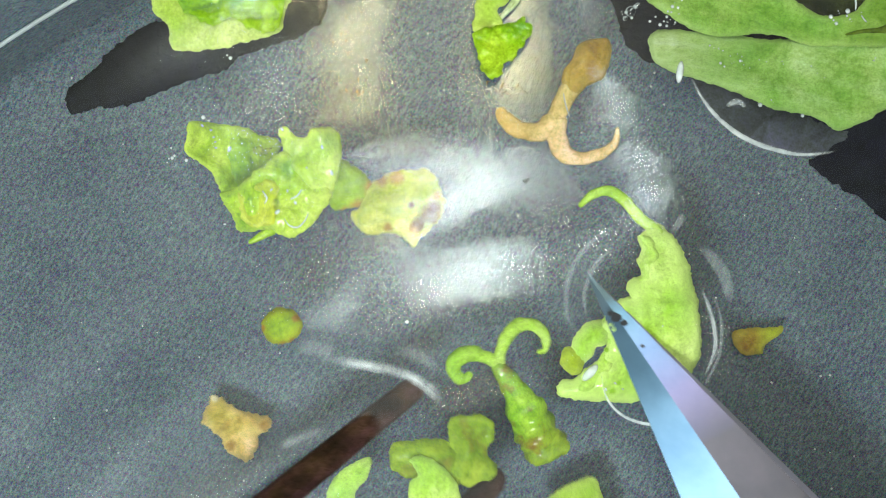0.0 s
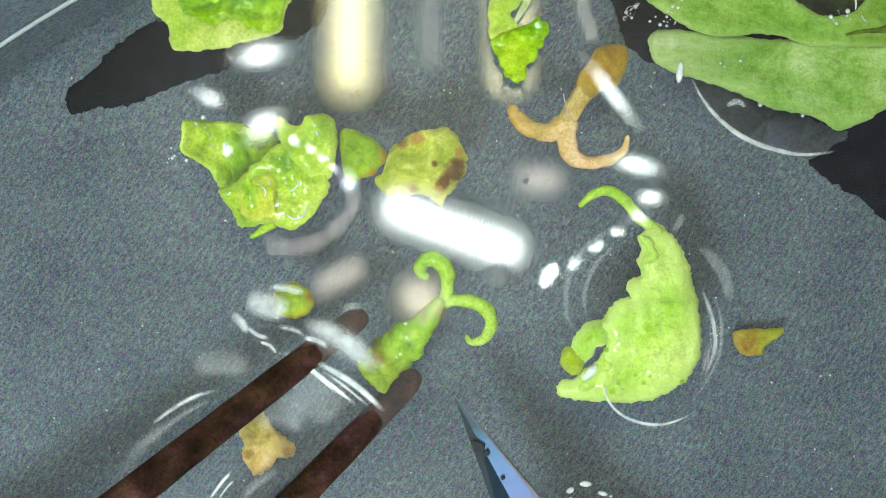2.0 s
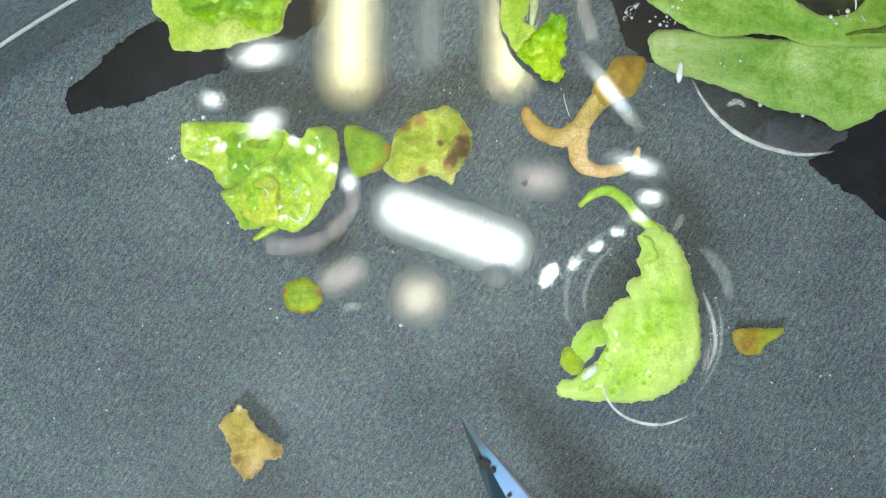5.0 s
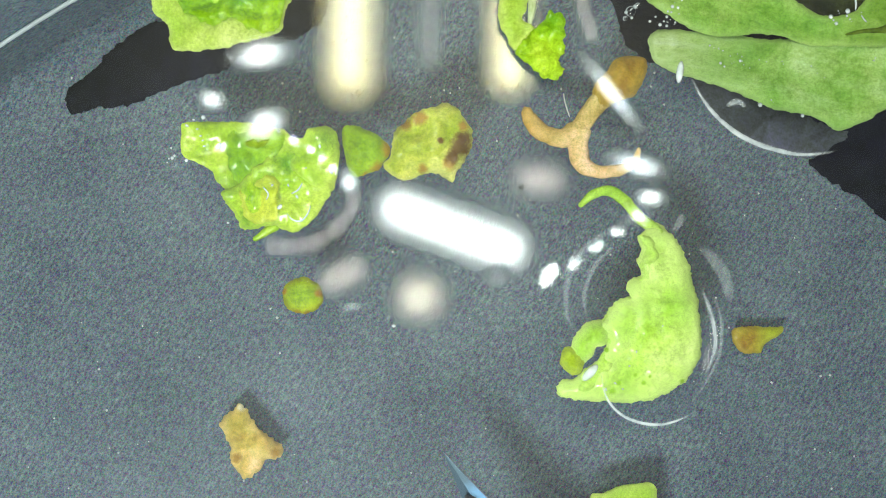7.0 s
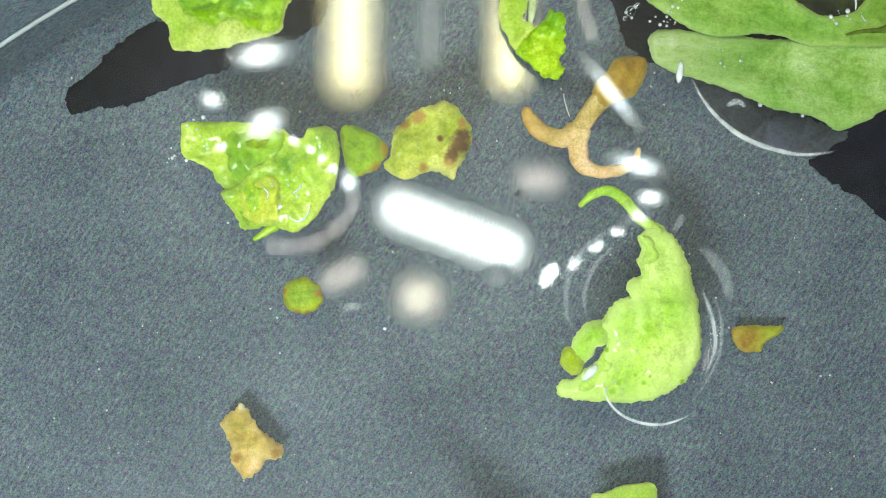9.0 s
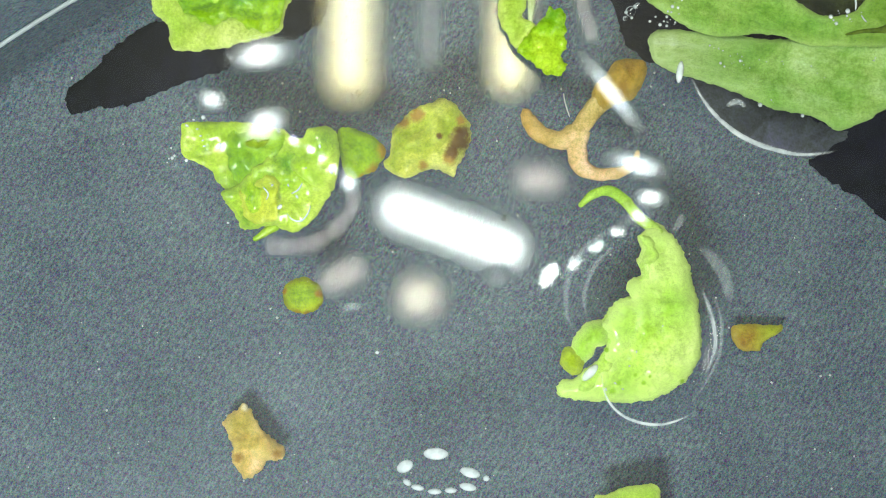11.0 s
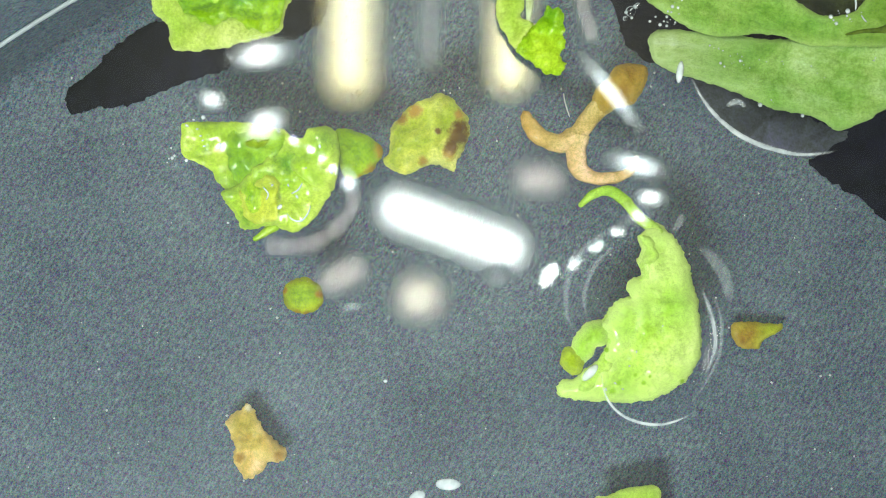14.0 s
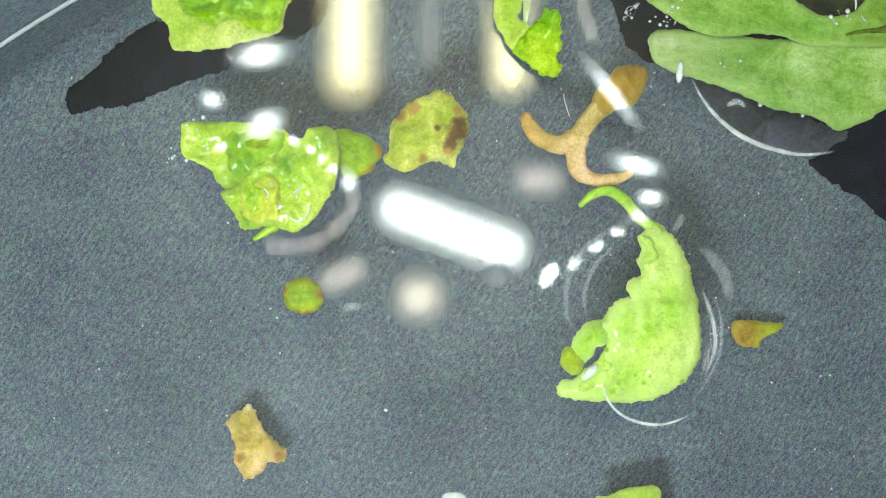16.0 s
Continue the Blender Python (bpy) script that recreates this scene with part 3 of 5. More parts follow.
def build_still_leaves():
    torn = piece("torn_leaf", "pale lime torn leaf with a darker leaf folded inside, floating", "leaf", -5.084, 5.433, -0.35)
    part("outer_leaf", sheet("outer_leaf", [(-1.626, 0.838), (-1.574, 0.258), (-1.523, -0.026), (-1.381, -0.194), (-1.187, -0.323), (-1.174, -0.517), (-1.123, -0.749), (-1.007, -0.891), (-0.645, -0.917), (-0.129, -0.878), (0.258, -0.813), (0.516, -0.749), (0.839, -0.684), (1.161, -0.594), (1.419, -0.426), (1.484, -0.104), (1.523, 0.838)], LEAF_PALE, 0, 0.14, 0.14, 0.9, 0.05, curl=0.10, veins=0.06, seed=2, fade=0.06), torn)
    part("inner_leaf", sheet("inner_leaf", [(-1.007, 0.774), (-0.929, 0.258), (-0.878, 0.064), (-0.723, -0.091), (-0.581, -0.129), (-0.413, -0.284), (-0.232, -0.349), (-0.026, -0.375), (0.103, -0.284), (0.258, -0.220), (0.451, -0.271), (0.645, -0.388), (0.800, -0.413), (0.929, -0.530), (1.084, -0.542), (1.290, -0.465), (1.432, -0.259), (1.458, -0.000), (1.497, 0.774)], LEAF_DEEP, 0.16, 0.12, 0.24, 0.42, 0.07, curl=0.16, seed=3, fade=0.05), torn, "darker green folded inner leaf")

    big = piece("layered_leaf", "large pale green leaf piece of three layers with wet edges", "leaf", 7.988, 4.941, -0.5)
    part("lower_leaf", sheet("lower_leaf", [(-3.296, -0.155), (-3.102, 0.052), (-2.585, 0.078), (-1.81, -0.03), (-0.905, -0.09), (0.0, -0.135), (1.293, -0.078), (2.197, -0.078), (3.878, 0.0), (3.878, -1.357), (2.197, -1.745), (1.81, -1.965), (1.293, -2.171), (0.969, -2.171), (0.517, -1.9), (-0.259, -1.758), (-0.776, -1.603), (-1.293, -1.357), (-2.197, -1.047), (-2.714, -0.918), (-3.102, -0.698), (-3.257, -0.465)], LEAF_TIP, 0.0, 0.2, 0.16, 2.2, 0.03, curl=0.05, veins=0.05, seed=5, step=0.12), big)
    part("upper_leaf", sheet("upper_leaf", [(-3.425, 0.905), (-3.231, 0.646), (-2.844, 0.362), (-2.391, 0.078), (-1.939, -0.103), (-1.486, -0.116), (-0.905, -0.052), (-0.194, -0.103), (0.259, -0.284), (1.293, -0.336), (2.197, -0.336), (3.878, -0.259), (3.878, 2.327), (2.197, 2.068), (1.745, 0.931), (1.396, 0.491), (0.982, 0.349), (0.543, 0.388), (0.207, 0.582), (-0.181, 0.879), (-1.293, 2.068), (-3.619, 1.81)], LEAF_UPPER, 0.14, 0.16, 0.14, 1.8, 0.03, curl=0.08, veins=0.06, seed=6, step=0.12), big)
    # the dark gap between the layers, its shade painted on a brown sheet
    part("inner_leaf", sheet("inner_leaf", [(-0.065, 1.81), (0.0, 0.905), (0.517, 0.439), (1.293, 0.259), (1.81, 0.336), (2.585, 0.646), (3.878, 0.905), (3.878, 2.197)], GAP_DARK, -0.25, 0.12, 0.12, 0.9, 0.02, seed=7), big, "dark brown sheet painted in for the shaded gap between the layers")
    # shade along the seam, put in as a dark green tube
    part("crease", tube("crease", [(x, y, z) for (x, y), z in zip([(1.137, -0.078), (1.551, 0.0), (1.965, 0.026), (2.327, 0.103), (3.361, 0.259)], (0.34, 0.36, 0.36, 0.36, 0.3))], [0.02, 0.06, 0.10, 0.14, 0.1], LEAF_SHADE, 0.5, 0.4), big, "dark tube painted in for the shaded seam between the layers")

    # white domes and a strip painted in as glints on the wet layers
    rng = random.Random(17)
    for at, height in (([(-1.948, -0.333), (-1.855, -0.382), (-1.745, -0.404), (-1.647, -0.448), (-1.483, -0.568), (-1.444, -0.732), (-1.395, -0.711), (-1.220, -0.590), (-1.204, -0.689), (-1.176, -0.765), (-1.045, -0.842), (-0.826, -0.656), (-0.662, -0.700), (-0.306, -0.689), (-0.279, -0.754), (0.350, -0.798), (0.487, -0.962), (0.651, -1.061), (1.800, -0.618), (1.767, -0.678), (-1.319, -0.524), (-0.553, -1.564), (-0.509, -1.619)], 0.40), ([(-2.818, 0.537), (-2.763, 0.614), (-2.665, 0.362), (-2.599, 0.668), (-2.566, 0.712), (-2.916, 0.417), (-2.949, 0.274), (-2.927, 0.176), (-2.862, 0.231), (-2.769, 0.132), (0.925, 0.428), (0.947, 0.373), (1.122, 0.318), (1.187, 0.242), (1.220, 0.187), (1.450, 0.395), (1.062, 0.209)], 0.52)):
        for x, y in at:
            r = rng.choice((0.013, 0.017, 0.021, 0.03))
            glint_bead = dome("glint_bead", "", 0, 0, r, r * rng.uniform(0.4, 0.9), r * 0.6, material=rng.choice((GLINT_MOTE, GLARE)))
            glint_bead.parent = big
            glint_bead.location = (x * MM, y * MM, height * MM)
            glint_bead.rotation_euler = (0, 0, rng.uniform(0, 3))
            del glint_bead["category"]
    part("glint", ridge_mesh("glint", [(1.308, 0.723), (1.335, 0.586), (1.319, 0.439)], 0.06, 0.03, GLINT_MOTE, 0.5), big)
    part("strand", ridge_mesh("strand", [(1.445, 0.351), (1.516, 0.242), (1.581, 0.176)], 0.05, 0.02, GLARE_MID, 0.5), big, "whitish wet strand")

    curved = piece("crescent_leaf", "bright lime crescent-shaped leaf with a thin hooked stalk", "leaf", 4.609, -1.541, -0.45)
    part("blade", sheet("blade", [(0.129, 2.042), (0.362, 2.12), (0.711, 1.745), (0.956, 1.293), (1.137, 0.646), (1.241, 0.0), (1.293, -0.646), (1.163, -1.163), (0.84, -1.551), (0.323, -1.848), (-0.388, -1.965), (-1.034, -1.939), (-1.551, -1.887), (-1.99, -1.784), (-1.939, -1.473), (-1.629, -1.396), (-1.293, -1.137), (-1.008, -0.879), (-0.879, -0.569), (-0.982, -0.259), (-0.905, 0.026), (-0.698, 0.375), (-0.465, 0.452), (-0.323, 0.427), (-0.427, 0.672), (-0.336, 0.84), (-0.103, 0.969), (-0.181, 1.215), (-0.129, 1.396), (-0.065, 1.551), (-0.181, 1.822), (-0.052, 1.939)], LEAF_BLADE, 0.1, 0.2, 0.13, 1.0, 0.05, curl=-0.05, dome=0.25, seed=8, fade=0.36), curved)
    part("margin", sheet("margin", [(-0.155, 1.835), (0.129, 1.81), (0.233, 1.422), (0.129, 0.905), (-0.026, 0.517), (-0.259, 0.155), (-0.414, -0.259), (-0.672, -0.517), (-0.853, -0.543), (-0.956, -0.259), (-0.879, 0.013), (-0.685, 0.336), (-0.465, 0.414), (-0.271, 0.388), (-0.388, 0.672), (-0.31, 0.801), (-0.052, 0.944), (-0.142, 1.215), (-0.09, 1.396), (-0.026, 1.551)], CURL, 0.27, 0.1, 0.12, 0.6, 0.08, seed=12), curved, "paler folded margin")
    part("lobe", sheet("lobe", [(-1.746, -1.011), (-1.710, -0.641), (-1.614, -0.432), (-1.483, -0.253), (-1.257, -0.092), (-0.928, -0.080), (-0.851, -0.343), (-0.887, -0.581), (-1.107, -0.671), (-1.227, -0.850), (-1.346, -1.011), (-1.495, -1.148), (-1.662, -1.118)], LEAF_BLADE, 0.22, 0.16, 0.14, 0.5, 0.03, dome=0.22, seed=9, fade=0.12), curved)
    part("fold", sheet("fold", [(-1.955, -0.95), (-1.90, -0.76), (-1.72, -0.66), (-1.52, -0.78), (-1.42, -0.98), (-1.40, -1.14), (-1.47, -1.26), (-1.68, -1.30), (-1.85, -1.21), (-1.93, -1.09)], LEAF_YELLOW, 0.30, 0.12, 0.10, 0.3, 0.03, dome=0.12, seed=61), curved, "yellowish swollen tip")
    # small highlights of the crescent, painted in as white domes
    for x, y, r in ((-0.24, -0.78, 0.035), (-0.72, -1.49, 0.04), (-0.93, -1.63, 0.045), (-0.40, -1.10, 0.028), (0.35, -0.2, 0.025), (-0.55, -1.62, 0.03)):
        glint_bead = dome("glint_bead", "", 0, 0, r, r * 0.55, 0.02, material=GLINT_MOTE)
        glint_bead.parent = curved
        glint_bead.location = (x * MM, y * MM, 0.44 * MM)
        glint_bead.rotation_euler = (0, 0, x * 3 + y)
        del glint_bead["category"]
    part("fold", sheet("fold", [(-0.982, -0.801), (-0.75, -0.931), (-0.827, -1.189), (-1.034, -1.448), (-1.293, -1.68), (-1.525, -1.654), (-1.37, -1.344), (-1.137, -1.06)], CURL, 0.3, 0.1, 0.1, 0.5, 0.02, seed=10), curved, "pale folded flap")
    part("stalk", tube("stalk", [(x, y, 0.1) for x, y in [(-1.499, 2.507), (-1.215, 2.766), (-0.827, 2.869), (-0.452, 2.637), (-0.129, 2.262), (0.155, 2.042), (0.414, 1.706)]], [0.05, 0.11, 0.12, 0.13, 0.15, 0.16], CURL, 0.6, 0.2), curved)

    # flat dark sheets stand in for the shade on the bottom under the leaves
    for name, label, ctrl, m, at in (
        ("shade_sheet", "black sheet on the dish bottom standing in for shade", [(-3.105, -1.762), (-3.049, -1.399), (-2.448, -0.909), (-1.958, -0.35), (-1.119, 0.21), (-0.56, 0.42), (0.839, 1.399), (3.077, 1.679), (3.371, 0.839), (3.217, 0.35), (2.798, 0.0), (2.238, -0.21), (1.259, -0.56), (0.839, -0.867), (-0.14, -1.203), (-0.839, -1.469), (-1.539, -1.762), (-2.238, -1.818), (-2.798, -1.986), (-3.021, -1.958)], SHADE_BLACK, (-6.211, 5.329)),
        ("shade_sheet", "broad black sheet on the dish bottom standing in for shade", [(-4.336, 1.119), (-4.196, 2.518), (4.476, 2.518), (4.476, -5.595), (2.35, -4.085), (1.679, -3.497), (0.979, -3.105), (0.448, -2.602), (0.979, -2.266), (1.399, -1.958), (0.56, -1.609), (-0.839, -1.203), (-2.098, -0.699), (-2.938, -0.392), (-3.637, -0.084), (-4.057, 0.28)], SHADE_BLACK, (8.617, 4.77)),
        ("shade_sheet", "dark grey sheet on the dish bottom standing in for dimmer shade", [(-1.841, 1.004), (-0.837, 0.697), (0.558, 0.279), (1.952, -0.209), (1.952, -0.586), (1.395, -0.865), (0.837, -0.92), (0.0, -0.725), (-0.697, -0.418), (-1.283, 0.056), (-1.646, 0.53)], SHADE_GREY, (8.033, 3.221)),
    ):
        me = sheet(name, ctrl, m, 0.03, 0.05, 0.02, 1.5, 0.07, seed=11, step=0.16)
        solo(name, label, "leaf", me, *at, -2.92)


def build_drifting():
    got = {}
    clump = piece("leaf_clump", "crumpled wet lime leaf clump floating in the water", "leaf", -4.176, 1.673, -0.5)
    got["clump"] = clump
    flap = part("lobe", sheet("lobe", [(-1.81, 0.646), (-1.784, 1.137), (-1.577, 1.228), (-1.254, 1.241), (-0.801, 1.215), (-0.22, 1.202), (0.103, 1.086), (0.401, 1.06), (0.569, 0.646), (0.233, 0.155), (-0.284, -0.233), (-0.672, -0.362), (-0.853, -0.259), (-1.15, 0.116), (-1.486, 0.31), (-1.732, 0.439)], CRISP, 0.1, 0.16, 0.22, 0.8, 0.03, curl=0.05, seed=21, fade=0.2), clump)
    part("lobe", sheet("lobe", [(0.052, 0.284), (0.491, 0.646), (0.879, 0.646), (1.396, 0.284), (1.654, -0.233), (1.473, -0.672), (1.293, -0.931), (1.073, -1.112), (0.814, -1.293), (0.543, -1.241), (0.336, -1.137), (0.065, -1.163), (-0.22, -1.228), (-0.491, -1.189), (-0.582, -0.879), (-0.801, -0.595), (-0.853, -0.362), (-0.543, -0.259)], CRISP, 0.18, 0.16, 0.24, 0.75, 0.05, dome=0.12, seed=22, fade=0.12), clump)
    part("inner_leaf", sheet("inner_leaf", [(-0.646, 0.982), (-0.284, 1.086), (0.207, 1.06), (0.556, 0.956), (0.543, 0.646), (0.284, 0.336), (-0.052, 0.078), (-0.336, -0.181), (-0.543, -0.078), (-0.698, 0.284), (-0.75, 0.646)], LEAF_DEEP, 0.36, 0.08, 0.20, 0.5, 0.05, seed=51, fade=0.2), flap, "darker green inner leaf")
    part("inner_leaf", sheet("inner_leaf", [(-0.388, -0.31), (-0.052, -0.129), (0.336, 0.0), (0.491, -0.181), (0.388, -0.491), (0.465, -0.827), (0.284, -1.06), (-0.052, -1.086), (-0.284, -0.982), (-0.414, -0.646)], LEAF_YELLOW, 0.46, 0.08, 0.18, 0.5, 0.05, seed=52, fade=0.2), clump, "yellowish olive inner leaf")
    part("inner_leaf", sheet("inner_leaf", [(-0.284, 0.711), (-0.155, 0.776), (0.026, 0.75), (0.259, 0.853), (0.207, 0.724), (0.052, 0.633), (-0.155, 0.646)], LEAF_OLIVE, 0.52, 0.06, 0.1, 0.4, 0.05, seed=53, step=0.05), flap, "brown torn patch")
    crest = part("lobe", sheet("lobe", [(0.388, 0.776), (0.414, 1.034), (0.595, 1.034), (0.75, 0.879), (1.008, 0.853), (1.124, 1.047), (1.37, 1.112), (1.629, 1.099), (1.784, 0.866), (1.822, 0.465), (1.784, 0.09), (1.629, -0.362), (1.267, -0.362), (0.75, 0.155)], CRISP, 0.22, 0.16, 0.16, 0.7, 0.03, dome=0.22, seed=23, fade=0.3), clump)
    part("stalk", tube("stalk", [(x, y, 0.0) for x, y in [(0.388, -1.112), (0.103, -1.293), (-0.181, -1.473)]], [0.12, 0.1, 0.05], LEAF_DEEP, 0.7, 0.3), clump)

    got["flap"], got["crest"] = flap, crest
    # the clump's glints are painted in as white domes and strips
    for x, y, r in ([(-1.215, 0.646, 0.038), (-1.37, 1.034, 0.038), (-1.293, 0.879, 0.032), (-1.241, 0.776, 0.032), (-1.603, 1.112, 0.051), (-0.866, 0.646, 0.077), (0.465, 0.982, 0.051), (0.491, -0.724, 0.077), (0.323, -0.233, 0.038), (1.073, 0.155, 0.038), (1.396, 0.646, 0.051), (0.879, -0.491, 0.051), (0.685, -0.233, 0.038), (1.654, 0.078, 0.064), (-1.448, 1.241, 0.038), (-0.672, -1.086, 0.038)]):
        glint_bead = dome("glint", "", 0, 0, r, r * 0.6, 0.03, material=GLINT_MOTE)
        glint_bead.parent = flap if x < 0.1 and y > 0.4 else crest if x > 0.3 and y > 0 else clump
        glint_bead.location = (x * MM, y * MM, 0.51 * MM)
        glint_bead.rotation_euler = (0, 0, x * 3 + y)
        del glint_bead["category"]
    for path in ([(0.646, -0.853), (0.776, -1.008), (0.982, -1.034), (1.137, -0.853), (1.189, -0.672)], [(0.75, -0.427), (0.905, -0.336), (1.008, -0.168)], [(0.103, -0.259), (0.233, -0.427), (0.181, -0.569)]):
        part("glint", ridge_mesh("glint", path, 0.045, 0.02, GLINT_MOTE, 0.50), clump)
    # shade in the clump's fold, put in as a deep green tube
    part("crease", tube("crease", [(x, y, 0.36) for x, y in [(-0.439, -0.246), (-0.181, -0.129), (0.155, 0.052)]], [0.02, 0.05, 0.02], LEAF_DEEP, 0.6, 0.3), clump, "thin deep green tube painted in for a fold's shade")

    got["bud"] = solo("green_fragment", "olive green leaf fragment with a brown edge, afloat", "leaf fragment",
                      sheet("green_fragment", [(-0.534, 0.546), (-0.235, 0.598), (-0.000, 0.494), (0.221, 0.390), (0.507, 0.143), (0.546, -0.065), (0.416, -0.247), (0.286, -0.417), (-0.013, -0.547), (-0.235, -0.599), (-0.404, -0.456), (-0.469, -0.156), (-0.547, 0.234)], BUD, 0, 0.25, 0.15, 0.7, 0.025, dome=0.2, seed=24), -1.769, 2.251, -0.6)
    got["stained"] = solo("stained_fragment", "yellow-green leaf fragment with dark brown spots, afloat", "leaf fragment",
                          sheet("stained_fragment", [(-0.783, 0.261), (-0.548, 0.483), (-0.196, 0.692), (0.065, 0.757), (0.404, 0.862), (0.626, 0.718), (0.757, 0.522), (0.927, 0.300), (0.966, 0.039), (0.914, -0.261), (0.718, -0.561), (0.587, -0.718), (0.522, -0.940), (0.365, -0.888), (0.104, -0.718), (-0.222, -0.809), (-0.640, -0.914), (-0.940, -0.757), (-1.110, -0.522), (-0.940, -0.392), (-0.875, -0.130), (-0.849, 0.091)], LEAF_STAINED, 0, 0.25, 0.26, 0.6, 0.04, dome=0.15, veins=0.07, seed=25, fade=0.06), -0.287, 2.493, -0.7)
    got["lobed"] = solo("lobed_leaf", "lime green lobed leaf strip hanging in the water", "leaf",
                        sheet("lobed_leaf", [(-0.767, 1.048), (-0.743, 0.632), (-0.720, 0.354), (-0.674, 0.030), (-0.535, -0.247), (-0.397, -0.501), (-0.211, -0.455), (-0.003, -0.247), (0.066, -0.016), (-0.096, 0.123), (-0.188, 0.192), (-0.110, 0.354), (-0.082, 0.632), (-0.073, 1.048)], LEAF_PALE, 0, 0.15, 0.16, 0.7, 0.05, curl=0.05, veins=0.05, seed=26), 1.97, 4.937, 0.3)
    part("lobe", sheet("lobe", [(-0.341, -0.562), (-0.258, -0.386), (-0.096, -0.224), (-0.003, -0.085), (0.135, -0.016), (0.251, 0.123), (0.334, 0.299), (0.413, 0.326), (0.492, 0.280), (0.621, 0.289), (0.723, 0.206), (0.760, 0.123), (0.704, -0.062), (0.727, -0.201), (0.677, -0.363), (0.714, -0.501), (0.644, -0.663), (0.658, -0.802), (0.723, -0.964), (0.644, -1.103), (0.492, -1.205), (0.390, -1.181), (0.251, -1.117), (0.112, -1.024), (0.029, -0.932), (-0.063, -0.858), (-0.142, -0.802), (-0.235, -0.687)], LEAF_DEEP, 0.12, 0.1, 0.26, 0.36, 0.06, curl=0.10, seed=41, fade=0.04), got["lobed"], "vivid green crumpled lobe")
    part("stalk", tube("stalk", [(x, y, 0.06) for x, y in [(0.029, 1.048), (0.020, 0.632), (0.001, 0.354), (-0.036, 0.077)]], [0.09, 0.10, 0.09, 0.05], HUSK_WHITE, 0.6, 0.3), got["lobed"], "whitish stalk")
    disc = solo("round_fragment", "small round olive green plant fragment", "leaf fragment",
                sheet("round_fragment", [(-0.439, 0.013), (-0.375, 0.22), (-0.207, 0.375), (0.052, 0.427), (0.284, 0.323), (0.452, 0.142), (0.478, -0.09), (0.349, -0.31), (0.078, -0.427), (-0.194, -0.375), (-0.375, -0.233)], DISC, 0, 0.3, 0.03, 0.6, 0.03, dome=0.03, seed=27), -3.253, -1.067, -0.6)
    got["disc"] = disc
    got["star"] = solo("tan_fragment", "tan star-shaped husk fragment in the water", "husk",
                       sheet("tan_fragment", [(-0.728, 0.453), (-0.508, 0.659), (-0.247, 0.865), (-0.082, 0.797), (-0.014, 0.604), (0.151, 0.439), (0.302, 0.206), (0.591, -0.014), (0.797, -0.179), (0.714, -0.412), (0.398, -0.467), (0.275, -0.714), (-0.027, -0.906), (-0.288, -0.769), (-0.481, -0.426), (-0.412, -0.233), (-0.618, 0.165)], HUSK_YELLOW, 0, 0.22, 0.2, 0.6, 0.06, seed=28), -4.697, -4.655, -2.3)
    got["chip"] = solo("mottled_fragment", "small olive and rust mottled leaf fragment", "leaf fragment",
                       sheet("mottled_fragment", [(-0.596, 0.250), (-0.138, 0.305), (0.347, 0.278), (0.638, 0.319), (0.554, 0.110), (0.208, -0.084), (0.069, -0.347), (-0.278, -0.360), (-0.554, -0.138)], FRAGMENT, 0, 0.15, 0.1, 0.6, 0.03, seed=29), 7.706, -2.204, -2.6)
    got["edge"] = solo("pale_leaf", "pale green leaf piece drifting near the dish middle", "leaf",
                       sheet("pale_leaf", [(-0.812, 0.244), (-0.473, 0.379), (-0.068, 0.527), (0.338, 0.595), (0.717, 0.582), (0.798, 0.244), (0.744, -0.947), (-0.609, -0.947)], LEAF_PALE, 0, 0.16, 0.1, 1.0, 0.02, seed=30), 4.340, -6.206, -1.8)

    y = piece("brown_pistil", "wilted tan forked pistil with two curled arms, afloat", "pistil", 3.201, 2.94, -0.6)
    got["fork"] = y
    part("base", sheet("base", [(0.259, 0.776), (0.582, 1.163), (0.776, 1.435), (1.163, 1.499), (1.448, 1.409), (1.486, 1.163), (1.357, 0.84), (1.163, 0.556), (0.84, 0.478), (0.491, 0.297), (0.259, 0.349)], HUSK_BROWN, 0, 0.3, 0.12, 0.6, 0.02, dome=0.1, seed=31), y, "brown swollen base")
    part("stalk", tube("stalk", [(a, b, 0.02) for a, b in [(0.672, 0.776), (0.259, 0.297), (0.0, -0.065), (-0.155, -0.388)]], [0.28, 0.24, 0.22, 0.2], HUSK, 0.6, 0.25), y)
    part("arm", tube("arm", [(a, b, 0.02) for a, b in [(0.078, -0.09), (-0.323, -0.349), (-0.776, -0.323), (-1.099, -0.09), (-1.241, 0.168), (-1.163, 0.271)]], [0.2, 0.26, 0.24, 0.22, 0.2, 0.14], HUSK, 0.6, 0.3), y)
    part("arm", tube("arm", [(a, b, 0.02) for a, b in [(-0.026, -0.129), (-0.103, -0.582), (0.0, -0.969), (0.362, -1.163), (0.84, -1.124), (1.189, -0.944), (1.318, -0.607)]], [0.25, 0.24, 0.22, 0.16, 0.14, 0.10, 0.04], HUSK, 0.6, 0.2), y)

    p = piece("green_pistil", "green pistil with two curled pale stigma arms", "pistil", 0, 0, -0.1)
    got["pistil"] = p
    # the axis runs along x, from the base at 0 to the fork
    part("ovary", tube("ovary", [(0.22, 0, 0), (0.75, 0.03, 0), (1.3, -0.03, 0), (2.0, 0.0, 0), (2.6, 0.0, 0)], [0.52, 0.51, 0.41, 0.27, 0.14], OVARY, 0.8, 0.35, seed=4), p)
